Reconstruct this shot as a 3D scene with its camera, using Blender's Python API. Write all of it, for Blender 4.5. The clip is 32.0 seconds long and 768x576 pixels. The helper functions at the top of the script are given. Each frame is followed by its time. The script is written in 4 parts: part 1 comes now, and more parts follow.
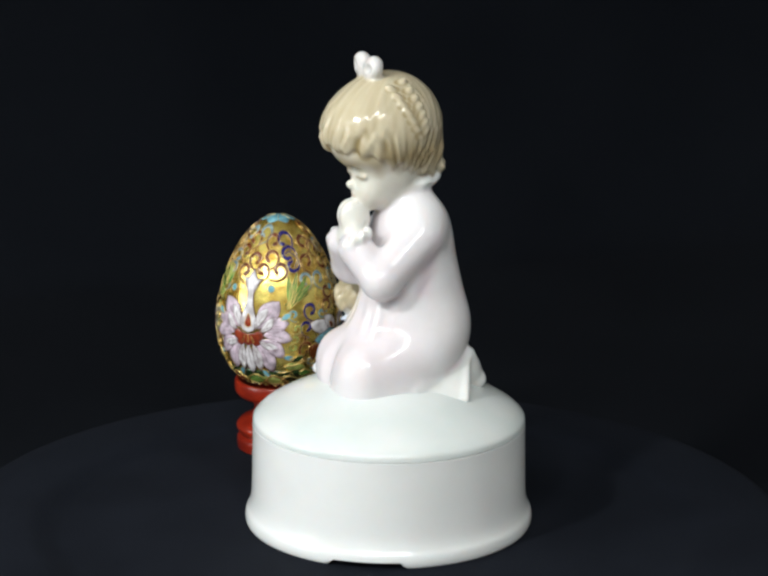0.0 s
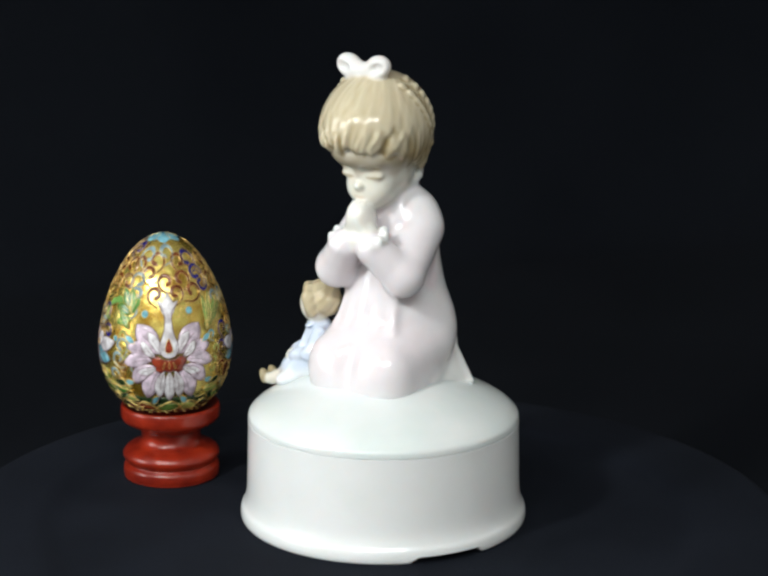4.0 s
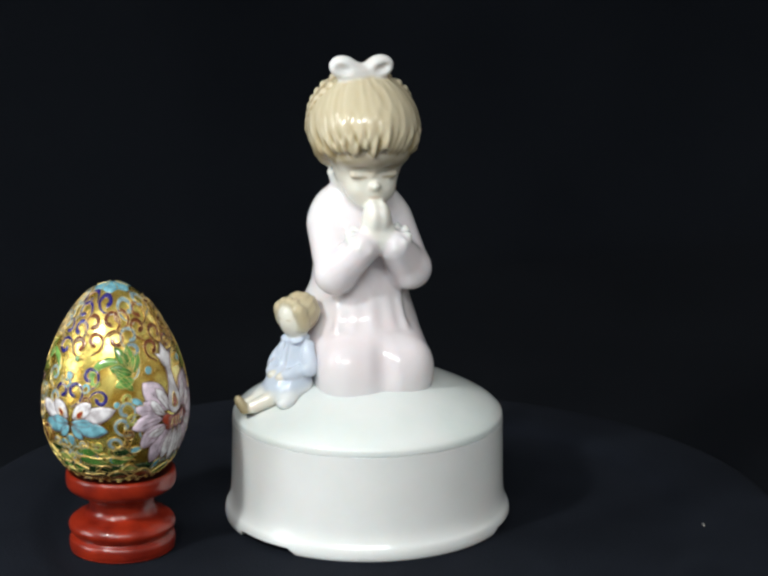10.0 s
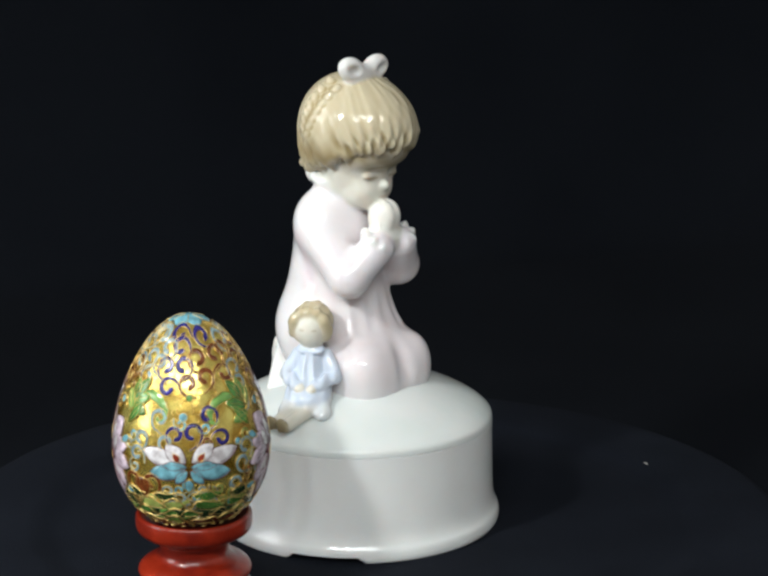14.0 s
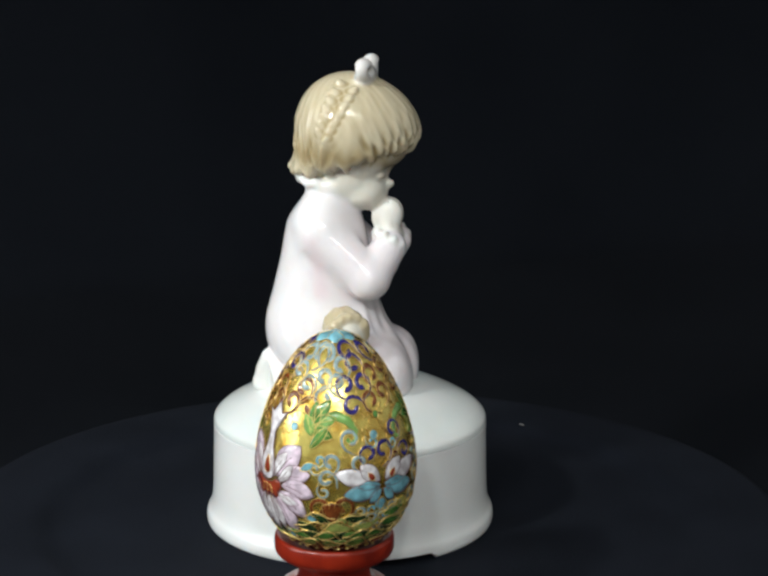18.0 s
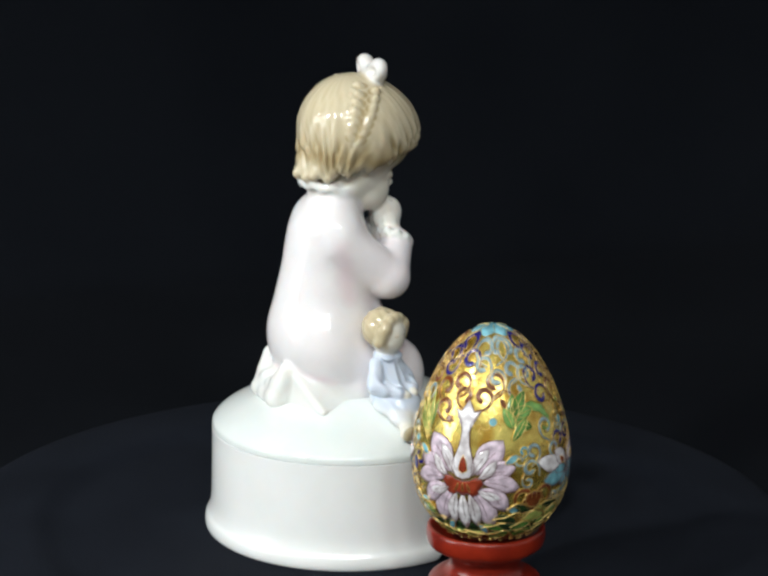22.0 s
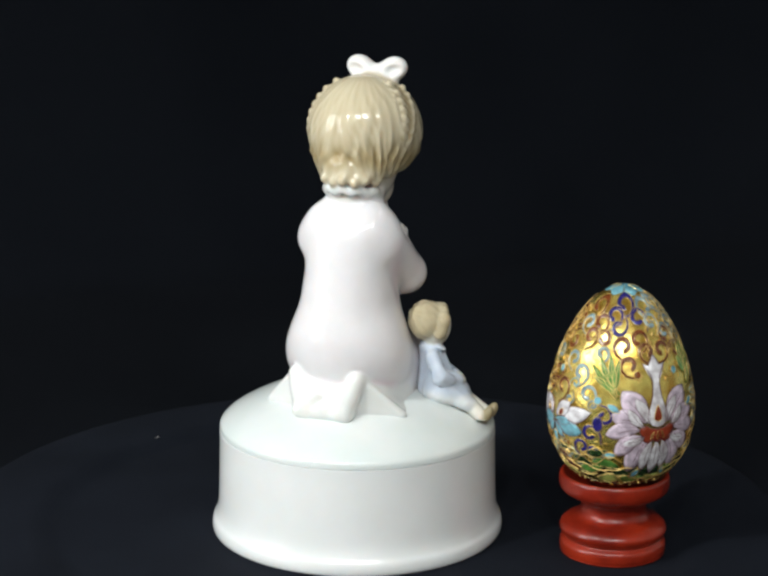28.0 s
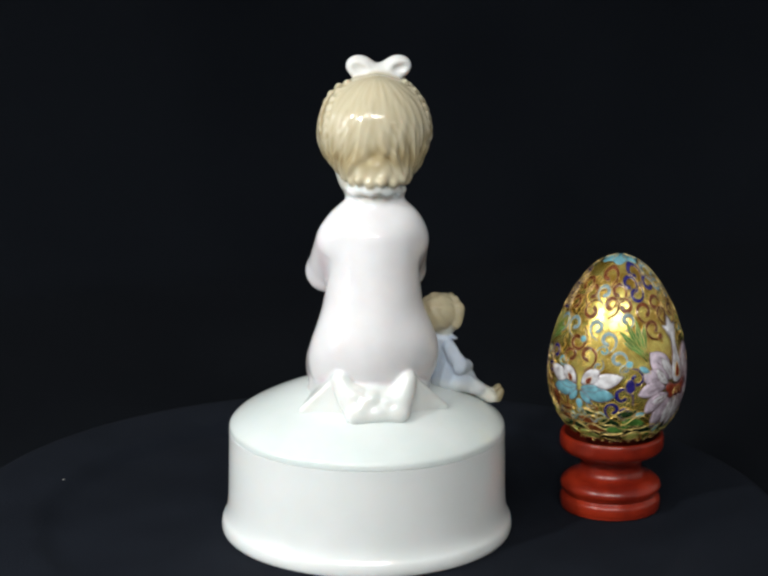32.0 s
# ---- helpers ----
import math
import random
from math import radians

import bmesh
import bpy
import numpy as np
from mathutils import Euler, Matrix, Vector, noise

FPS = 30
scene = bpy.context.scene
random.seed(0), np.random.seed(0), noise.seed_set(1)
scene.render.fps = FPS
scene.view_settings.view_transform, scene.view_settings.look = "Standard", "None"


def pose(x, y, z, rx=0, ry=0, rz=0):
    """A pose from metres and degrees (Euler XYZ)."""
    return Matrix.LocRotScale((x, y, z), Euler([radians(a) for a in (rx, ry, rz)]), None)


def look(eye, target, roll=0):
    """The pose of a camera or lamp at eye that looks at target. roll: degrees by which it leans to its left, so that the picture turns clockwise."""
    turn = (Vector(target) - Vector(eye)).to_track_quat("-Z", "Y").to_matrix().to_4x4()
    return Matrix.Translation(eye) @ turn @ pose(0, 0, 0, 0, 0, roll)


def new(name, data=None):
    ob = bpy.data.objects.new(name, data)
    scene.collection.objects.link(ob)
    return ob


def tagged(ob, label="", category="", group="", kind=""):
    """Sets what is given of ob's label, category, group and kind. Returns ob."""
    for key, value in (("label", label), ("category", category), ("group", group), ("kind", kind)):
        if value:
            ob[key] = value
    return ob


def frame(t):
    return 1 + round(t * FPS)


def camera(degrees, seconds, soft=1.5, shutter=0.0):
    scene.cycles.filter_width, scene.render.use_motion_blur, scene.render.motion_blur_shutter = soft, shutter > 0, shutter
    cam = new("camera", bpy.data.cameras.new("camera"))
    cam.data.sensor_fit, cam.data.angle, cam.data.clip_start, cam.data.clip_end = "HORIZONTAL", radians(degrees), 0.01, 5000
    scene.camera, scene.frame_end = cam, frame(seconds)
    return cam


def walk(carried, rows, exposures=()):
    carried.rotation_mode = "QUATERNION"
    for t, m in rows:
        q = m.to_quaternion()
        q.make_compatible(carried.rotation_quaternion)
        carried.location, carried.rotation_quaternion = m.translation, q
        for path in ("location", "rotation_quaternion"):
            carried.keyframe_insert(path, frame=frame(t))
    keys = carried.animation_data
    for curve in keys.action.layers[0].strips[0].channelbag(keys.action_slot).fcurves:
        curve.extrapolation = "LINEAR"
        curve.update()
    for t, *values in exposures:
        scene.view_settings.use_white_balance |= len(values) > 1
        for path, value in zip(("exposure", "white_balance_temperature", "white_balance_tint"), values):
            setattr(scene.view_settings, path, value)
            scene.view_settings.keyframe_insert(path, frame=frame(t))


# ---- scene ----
cam = camera(21.86, 32.0, soft=2.7)

# The camera stands still on its tripod, looking slightly down on the turntable.
EYE = Vector((0.0, -0.62, 0.2314))
PITCH, YAW = 0.24225, 0.007617
AIM = EYE + Vector((math.sin(YAW) * math.cos(PITCH), math.cos(YAW) * math.cos(PITCH), -math.sin(PITCH)))
walk(cam, [(0.0, look(EYE, AIM, 0.258)), (32.0, look(EYE, AIM, 0.258))], exposures=[(0.0, 0.0), (32.0, 0.0)])


def turned(t):
    """Degrees by which the turntable has turned at t seconds."""
    u = t / 32.0
    return (((-13.7895 * u + 22.8353) * u - 35.5904) * u + 282.6607) * u + 1.9396


# ---- world and light ----
world = bpy.data.worlds.new("room_air")
scene.world = world
world.use_nodes = True
world.node_tree.nodes["Background"].inputs["Color"].default_value = (0.9, 0.95, 1.0, 1)
world.node_tree.nodes["Background"].inputs["Strength"].default_value = 0.0


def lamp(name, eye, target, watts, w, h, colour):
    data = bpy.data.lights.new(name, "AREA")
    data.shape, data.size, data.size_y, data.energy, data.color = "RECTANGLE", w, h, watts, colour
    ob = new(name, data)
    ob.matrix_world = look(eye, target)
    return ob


def from_side(azimuth, elevation, distance):
    a, e = radians(azimuth), radians(elevation)
    return Vector((math.sin(a) * math.cos(e), -math.cos(a) * math.cos(e), math.sin(e))) * distance + Vector((0, 0, 0.06))


lamp("desk_lamp_light", from_side(-42, 37, 0.46), (0, 0, 0.06), 1.03, 0.03, 0.03, (0.965, 1.0, 0.985))
# Unseen row of lamps, inferred from the highlight rows, set back as front fill.
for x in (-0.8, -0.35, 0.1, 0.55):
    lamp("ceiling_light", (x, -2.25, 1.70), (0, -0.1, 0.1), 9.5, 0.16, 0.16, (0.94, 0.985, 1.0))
# Added fill that brightens the left sides; no window is known there.
lamp("left_fill_light", (-2.08, -0.55, 0.6), (0, -0.1, 0.1), 22.5, 1.0, 1.1, (0.925, 0.97, 1.0))

# ---- materials ----


def material(name, base, rough=0.5, metal=0.0, coat=0.0, spec=0.5, sss=0.0):
    m = bpy.data.materials.new(name)
    m.use_nodes = True
    b = m.node_tree.nodes["Principled BSDF"]
    b.inputs["Base Color"].default_value = (*base, 1)
    b.inputs["Roughness"].default_value = rough
    b.inputs["Metallic"].default_value = metal
    b.inputs["Coat Weight"].default_value = coat
    b.inputs["Coat Roughness"].default_value = 0.06
    b.inputs["Specular IOR Level"].default_value = spec
    b.inputs["Subsurface Weight"].default_value = sss
    b.inputs["Subsurface Radius"].default_value = (1.0, 0.8, 0.7)
    b.inputs["Subsurface Scale"].default_value = 0.002
    return m


def noise_mix(m, low, high, scale, detail=4.0, lo=0.35, hi=0.65, socket="Base Color"):
    """Drives a socket of the material by noise between two values."""
    nt = m.node_tree
    b = nt.nodes["Principled BSDF"]
    co = nt.nodes.new("ShaderNodeTexCoord")
    n = nt.nodes.new("ShaderNodeTexNoise")
    n.inputs["Scale"].default_value, n.inputs["Detail"].default_value = scale, detail
    nt.links.new(co.outputs["Object"], n.inputs["Vector"])
    r = nt.nodes.new("ShaderNodeValToRGB")
    r.color_ramp.elements[0].position, r.color_ramp.elements[1].position = lo, hi
    a = (low, low, low, 1) if isinstance(low, float) else (*low, 1)
    c = (high, high, high, 1) if isinstance(high, float) else (*high, 1)
    r.color_ramp.elements[0].color, r.color_ramp.elements[1].color = a, c
    nt.links.new(n.outputs["Fac"], r.inputs["Fac"])
    nt.links.new(r.outputs["Color"], b.inputs[socket])
    return r


def bump(m, scale, strength, distance=0.001, detail=3.0, voronoi=False):
    nt = m.node_tree
    b = nt.nodes["Principled BSDF"]
    co = nt.nodes.new("ShaderNodeTexCoord")
    n = nt.nodes.new("ShaderNodeTexVoronoi" if voronoi else "ShaderNodeTexNoise")
    n.inputs["Scale"].default_value = scale
    if not voronoi:
        n.inputs["Detail"].default_value = detail
    nt.links.new(co.outputs["Object"], n.inputs["Vector"])
    k = nt.nodes.new("ShaderNodeBump")
    k.inputs["Strength"].default_value, k.inputs["Distance"].default_value = strength, distance
    nt.links.new(n.outputs["Distance" if voronoi else "Fac"], k.inputs["Height"])
    nt.links.new(k.outputs["Normal"], b.inputs["Normal"])
    return k


def painted(name, rough, sss):
    """Glazed porcelain whose underglaze paint is stored on the mesh as 'paint'."""
    m = material(name, (0.8, 0.8, 0.8), rough, sss=sss)
    nt = m.node_tree
    a = nt.nodes.new("ShaderNodeAttribute")
    a.attribute_name = "paint"
    n = nt.nodes.new("ShaderNodeTexNoise")
    n.inputs["Scale"].default_value, n.inputs["Detail"].default_value = 140.0, 3.0
    co = nt.nodes.new("ShaderNodeTexCoord")
    nt.links.new(co.outputs["Object"], n.inputs["Vector"])
    hsv = nt.nodes.new("ShaderNodeHueSaturation")
    mr = nt.nodes.new("ShaderNodeMapRange")
    mr.inputs["To Min"].default_value, mr.inputs["To Max"].default_value = 0.94, 1.05
    nt.links.new(n.outputs["Fac"], mr.inputs["Value"])
    nt.links.new(mr.outputs["Result"], hsv.inputs["Value"])
    nt.links.new(a.outputs["Color"], hsv.inputs["Color"])
    nt.links.new(hsv.outputs["Color"], nt.nodes["Principled BSDF"].inputs["Base Color"])
    bump(m, 900.0, 0.06, 0.0004, 2.0)
    return m


PORCELAIN = painted("painted_porcelain", 0.12, 0.5)
WHITE_GLAZE = material("white_glaze", (0.80, 0.82, 0.79), 0.17, sss=0.3)
noise_mix(WHITE_GLAZE, (0.82, 0.83, 0.81), (0.85, 0.855, 0.84), 60.0)
bump(WHITE_GLAZE, 260.0, 0.05, 0.0005)
GREEN_GLAZE = material("pale_green_glaze", (0.70, 0.78, 0.74), 0.13, sss=0.3)
noise_mix(GREEN_GLAZE, (0.735, 0.785, 0.76), (0.80, 0.82, 0.80), 45.0)
bump(GREEN_GLAZE, 200.0, 0.06, 0.0006)
LACQUER = material("red_lacquer", (0.30, 0.02, 0.008), 0.28, coat=0.25)
noise_mix(LACQUER, (0.16, 0.010, 0.004), (0.32, 0.024, 0.007), 90.0, 6.0)
bump(LACQUER, 520.0, 0.22, 0.0005)
CLOTH = material("black_cloth", (0.012, 0.013, 0.018), 0.95, spec=0.15)
noise_mix(CLOTH, (0.0042, 0.0060, 0.0104), (0.0068, 0.0091, 0.0148), 30.0)
bump(CLOTH, 1500.0, 0.5, 0.0006)
BACK_CLOTH = material("black_backdrop_cloth", (0.012, 0.012, 0.016), 0.95, spec=0.1)
noise_mix(BACK_CLOTH, (0.0029, 0.0039, 0.0061), (0.0047, 0.0060, 0.0087), 6.0)
bump(BACK_CLOTH, 900.0, 0.4, 0.0006)
WALL = material("cream_wall", (0.80, 0.79, 0.77), 0.85)
noise_mix(WALL, (0.78, 0.77, 0.75), (0.83, 0.82, 0.80), 2.0)
FLOOR = material("brown_floor", (0.16, 0.10, 0.06), 0.5)
noise_mix(FLOOR, (0.12, 0.075, 0.045), (0.2, 0.13, 0.08), 5.0)
PLASTIC = material("grey_plastic", (0.12, 0.12, 0.13), 0.5)
FILL_PANEL = material("pale_panel", (0.8, 0.82, 0.84), 0.4)
LINT = material("pale_lint", (0.7, 0.66, 0.58), 0.9)

# ---- building helpers ----


def finish(name, bm, mat, smooth=True):
    me = bpy.data.meshes.new(name)
    bm.normal_update()
    bm.to_mesh(me)
    bm.free()
    me.materials.append(mat)
    if smooth:
        me.polygons.foreach_set("use_smooth", np.ones(len(me.polygons), dtype=bool))
    return me


def part(name, data, mat, parent, label="", smooth=True):
    """Links a bmesh or a mesh as one part under a thing."""
    if isinstance(data, bmesh.types.BMesh):
        data = finish(name, data, mat, smooth)
    ob = new(name, data)
    ob.parent = parent
    return tagged(ob, label)


def lathe(profile, steps=96, z_of=None):
    """A turned body from (radius, height) pairs in millimetres; z_of may lift a point by its angle."""
    bm = bmesh.new()
    rings = []
    for i, (r, z) in enumerate(profile):
        ring = []
        for k in range(steps):
            a = 2 * math.pi * k / steps
            zz = z if z_of is None else z_of(i, a, z)
            ring.append(bm.verts.new((r * math.cos(a) / 1000, r * math.sin(a) / 1000, zz / 1000)))
        rings.append(ring)
    for p, q in zip(rings, rings[1:]):
        for k in range(steps):
            bm.faces.new((p[k], p[(k + 1) % steps], q[(k + 1) % steps], q[k]))
    for ring, flip in ((rings[0], True), (rings[-1], False)):
        bm.faces.new(list(reversed(ring)) if flip else ring)
    return bm


def rounded(points, n=6):
    """Softens a polyline of (r, z) by Catmull-Rom."""
    P = [points[0]] + list(points) + [points[-1]]
    out = []
    for a, b, c, d in zip(P, P[1:], P[2:], P[3:]):
        for k in range(n):
            t = k / n
            out.append(tuple(0.5 * (2 * b[j] + (c[j] - a[j]) * t + (2 * a[j] - 5 * b[j] + 4 * c[j] - d[j]) * t * t
                                    + (3 * b[j] - a[j] - 3 * c[j] + d[j]) * t ** 3) for j in (0, 1)))
    return out + [points[-1]]


# Soft modelling in clay: distance fields in millimetres, joined smoothly and skinned into one mesh.


REACH = {}   # the sphere round each shape


def V(*v):
    return np.array(v, dtype=np.float32)


def ball(c, r, turn=(0, 0, 0)):
    """An ellipsoid with radii r, turned by degrees."""
    c, r = V(*c), V(*((r,) * 3 if isinstance(r, (int, float)) else r))
    R = np.array(Euler([radians(a) for a in turn]).to_matrix(), dtype=np.float32)

    def d(P):
        q = (P - c) @ R
        k0 = np.linalg.norm(q / r, axis=1)
        k1 = np.linalg.norm(q / (r * r), axis=1)
        return k0 * (k0 - 1) / np.maximum(k1, 1e-6)
    REACH[d] = (c, float(r.max()))
    return d


def limb(a, b, ra, rb):
    """A tapered round limb from a to b."""
    a, b = V(*a), V(*b)

    def d(P):
        ab = b - a
        t = np.clip((P - a) @ ab / float(ab @ ab), 0, 1)
        return np.linalg.norm(P - a - t[:, None] * ab, axis=1) - (ra + (rb - ra) * t)
    REACH[d] = ((a + b) / 2, float(np.linalg.norm(b - a)) / 2 + max(ra, rb))
    return d


def sheet(a, b, c, r):
    """A three-cornered sheet with round edges, r thick to each side."""
    a, b, c = V(*a), V(*b), V(*c)
    n = np.cross(b - a, c - a)
    n = n / np.linalg.norm(n)

    def d(P):
        best = np.full(len(P), 1e9, dtype=np.float32)
        inside = np.ones(len(P), dtype=bool)
        for p, q in ((a, b), (b, c), (c, a)):
            e = q - p
            t = np.clip((P - p) @ e / float(e @ e), 0, 1)
            best = np.minimum(best, np.linalg.norm(P - p - t[:, None] * e, axis=1))
            inside &= (P - p) @ np.cross(n, e) >= 0
        return np.where(inside, np.abs((P - a) @ n), best) - r
    m = (a + b + c) / 3
    REACH[d] = (m, float(max(np.linalg.norm(k - m) for k in (a, b, c))) + r)
    return d


def loft(rows):
    """A body of elliptical slices: rows of z, cx, cy, half width, half depth."""
    T = np.array(rows, dtype=np.float32)

    def smooth_at(z, col):
        return np.interp(z, fine, np.interp(fine, T[:, 0], T[:, col]) if len(T) < 3 else curves[col])
    fine = np.linspace(T[0, 0], T[-1, 0], 160)
    curves = {}
    for col in range(1, 5):
        y = np.interp(fine, T[:, 0], T[:, col])
        k = np.ones(15) / 15
        curves[col] = np.convolve(np.pad(y, 7, mode="edge"), k, mode="valid")

    def d(P):
        z = P[:, 2]
        cx, cy, a, b = (smooth_at(z, k).astype(np.float32) for k in (1, 2, 3, 4))
        x, y = P[:, 0] - cx, P[:, 1] - cy
        k0 = np.sqrt((x / a) ** 2 + (y / b) ** 2)
        k1 = np.sqrt((x / (a * a)) ** 2 + (y / (b * b)) ** 2)
        side = k0 * (k0 - 1) / np.maximum(k1, 1e-6)
        cap = np.maximum(T[0, 0] - z, z - T[-1, 0])
        return np.maximum(np.maximum(side, -30), cap)
    return d


def ring(c, R, r, turn=(0, 0, 0), waves=0, amp=0.0, squash=1.0):
    """A torus, wavy like a ruffle where waves are given."""
    c = V(*c)
    M = np.array(Euler([radians(a) for a in turn]).to_matrix(), dtype=np.float32)

    def d(P):
        q = (P - c) @ M
        phi = np.arctan2(q[:, 1], q[:, 0])
        w = amp * np.sin(waves * phi)
        return np.sqrt((np.hypot(q[:, 0], q[:, 1] / squash) - R - 0.6 * w) ** 2 + (q[:, 2] - w) ** 2) - r
    REACH[d] = (c, R + r + 2 * amp + 0.5)
    return d


def close_to(ops, lo, hi, first):
    """The operations that can matter inside a box."""
    out = []
    for o in ops:
        reach = REACH.get(o[1])
        if reach and o is not first:
            c, r = reach
            gap = np.linalg.norm(np.maximum(np.maximum(lo - c, c - hi), 0))
            if gap > r + max(o[2], 0.9) + 2.5:
                continue
        out.append(o)
    return out


def field(P, ops, with_paint=False):
    """Runs a list of (op, shape, softness, paint) over the points P."""
    d, col = None, None
    if len(P) > 0:
        ops = close_to(ops, P.min(0), P.max(0), ops[0])
    for op, f, k, paint in ops:
        if op == "relief":
            d = d + f(P)
            continue
        e = f(P)
        if op == "add":
            if d is None:
                d = e
                if with_paint:
                    col = np.tile(V(*paint), (len(P), 1))
                continue
            h = np.clip(0.5 + 0.5 * (d - e) / k, 0, 1)
            if with_paint:
                s = np.clip(0.5 + 0.5 * (d - e) / min(k, 0.9), 0, 1)[:, None]
                col = col * (1 - s) + V(*paint) * s
            d = d * (1 - h) + e * h - k * h * (1 - h)
        elif op == "cut":
            h = np.clip(0.5 - 0.5 * (d + e) / k, 0, 1)
            d = d * (1 - h) - e * h + k * h * (1 - h)
        elif op == "paint" and with_paint:
            s = np.clip(0.5 - e / k, 0, 1)[:, None]
            col = col * (1 - s) + V(*paint) * s
    return (d, col) if with_paint else d


def skin(name, ops, lo, hi, h, mat):
    """The surface of a distance field as one mesh, by surface nets on a grid of step h."""
    lo = V(*lo)
    B = 12
    n = np.ceil((V(*hi) - lo) / h / B).astype(int) * B
    D = np.full(tuple(n + 1), 5.0, dtype=np.float32)
    bc = np.stack(np.meshgrid(*[np.arange(k // B) for k in n], indexing="ij"), -1).reshape(-1, 3)
    dc = field((lo + (bc + 0.5) * B * h).astype(np.float32), ops)
    near = np.abs(dc) < B * h * 0.87 * 1.6 + 1.5
    for b, d in zip(bc[~near], dc[~near]):
        if d < 0:
            D[b[0] * B:b[0] * B + B + 1, b[1] * B:b[1] * B + B + 1, b[2] * B:b[2] * B + B + 1] = -5
    loc = np.stack(np.meshgrid(*[np.arange(B + 1)] * 3, indexing="ij"), -1).reshape(-1, 3)
    todo = bc[near]
    for s in range(len(todo)):
        idx = todo[s] * B + loc
        D[idx[:, 0], idx[:, 1], idx[:, 2]] = field((lo + idx * h).astype(np.float32), ops)
    S = D < 0
    c8 = [(i, j, k) for i in (0, 1) for j in (0, 1) for k in (0, 1)]
    cnt = sum(S[i:S.shape[0] - 1 + i, j:S.shape[1] - 1 + j, k:S.shape[2] - 1 + k].astype(np.int8) for i, j, k in c8)
    act = np.argwhere((cnt > 0) & (cnt < 8))
    ids = np.full(cnt.shape, -1, dtype=np.int64)
    ids[act[:, 0], act[:, 1], act[:, 2]] = np.arange(len(act))
    val = np.stack([D[act[:, 0] + i, act[:, 1] + j, act[:, 2] + k] for i, j, k in c8], 1)
    pos, tot = np.zeros((len(act), 3)), np.zeros(len(act))
    for p in range(8):
        for q in range(p + 1, 8):
            if sum(abs(a - b) for a, b in zip(c8[p], c8[q])) == 1:
                v, u = val[:, p], val[:, q]
                m = (v < 0) != (u < 0)
                t = np.where(m, v / np.where(m, v - u, 1), 0)[:, None]
                pos += np.where(m[:, None], np.array(c8[p]) * (1 - t) + np.array(c8[q]) * t, 0)
                tot += m
    verts = lo + (act + pos / tot[:, None]) * h
    quads = []
    for ax in range(3):
        o1, o2 = [np.eye(3, dtype=int)[(ax + s) % 3] for s in (1, 2)]
        sl = [slice(1, S.shape[k] - 1) for k in range(3)]
        sl[ax] = slice(0, S.shape[ax] - 1)
        sr = list(sl)
        sr[ax] = slice(1, S.shape[ax])
        A, Bq = S[tuple(sl)], S[tuple(sr)]
        off = np.array([s.start for s in sl])
        for m, flip in ((A & ~Bq, False), (~A & Bq, True)):
            e = np.argwhere(m) + off
            f = [ids[tuple((e - a * o1 - b * o2).T)] for a, b in ((0, 0), (1, 0), (1, 1), (0, 1))]
            quads.append(np.stack(f[::-1] if flip else f, 1))
    quads = np.concatenate(quads)
    quads = quads[(quads >= 0).all(1)]
    col = np.zeros((len(verts), 3), dtype=np.float32)
    key = np.floor((verts - lo) / 8.0).astype(int) @ np.array([1, 1000, 1000000])
    order = np.argsort(key, kind="stable")
    for g in np.split(order, np.flatnonzero(np.diff(key[order])) + 1):
        col[g] = field(verts[g].astype(np.float32), ops, True)[1]
    me = bpy.data.meshes.new(name)
    me.from_pydata((verts / 1000).tolist(), [], quads.tolist())
    at = me.attributes.new("paint", "FLOAT_COLOR", "POINT")
    at.data.foreach_set("color", np.concatenate([col, np.ones((len(col), 1))], 1).astype(np.float32).ravel())
    me.materials.append(mat)
    me.polygons.foreach_set("use_smooth", np.ones(len(me.polygons), dtype=bool))
    me.update()
    return me


# ---- the room, closed round the table ----


def slab(name, x0, x1, y0, y1, z0, z1, mat, label):
    bm = bmesh.new()
    bmesh.ops.create_cube(bm, size=1.0)
    for v in bm.verts:
        v.co = Vector(((x0 + x1) / 2 + v.co.x * (x1 - x0), (y0 + y1) / 2 + v.co.y * (y1 - y0), (z0 + z1) / 2 + v.co.z * (z1 - z0)))
    ob = new(name, finish(name, bm, mat, False))
    return tagged(ob, label, kind="structure")


slab("floor", -2.2, 2.2, -2.6, 1.6, -0.87, -0.80, FLOOR, "brown wooden floor of the room")
slab("ceiling", -2.2, 2.2, -2.6, 1.6, 1.75, 1.85, WALL, "plain cream ceiling over the table")
slab("wall_north", -2.2, 2.2, 1.5, 1.6, -0.8, 1.75, WALL, "plain cream wall behind the backdrop")
slab("wall_south", -2.2, 2.2, -2.6, -2.5, -0.8, 1.75, WALL, "plain cream wall behind the camera")
# Opening and panel are unseen, added to house the left fill lamp.
slab("wall_west", -2.2, -2.1, -2.5, -1.05, -0.8, 1.75, WALL, "plain cream wall beside the added opening")
slab("wall_west", -2.2, -2.1, -0.05, 1.5, -0.8, 1.75, WALL, "plain cream wall beside the added opening")
slab("wall_west", -2.2, -2.1, -1.05, -0.05, -0.8, 0.05, WALL, "plain cream wall below the added opening")
slab("wall_west", -2.2, -2.1, -1.05, -0.05, 1.15, 1.75, WALL, "plain cream wall above the added opening")
slab("fill_panel", -2.2, -2.17, -1.05, -0.05, 0.05, 1.15, FILL_PANEL, "unseen pale panel added behind the left fill lamp")
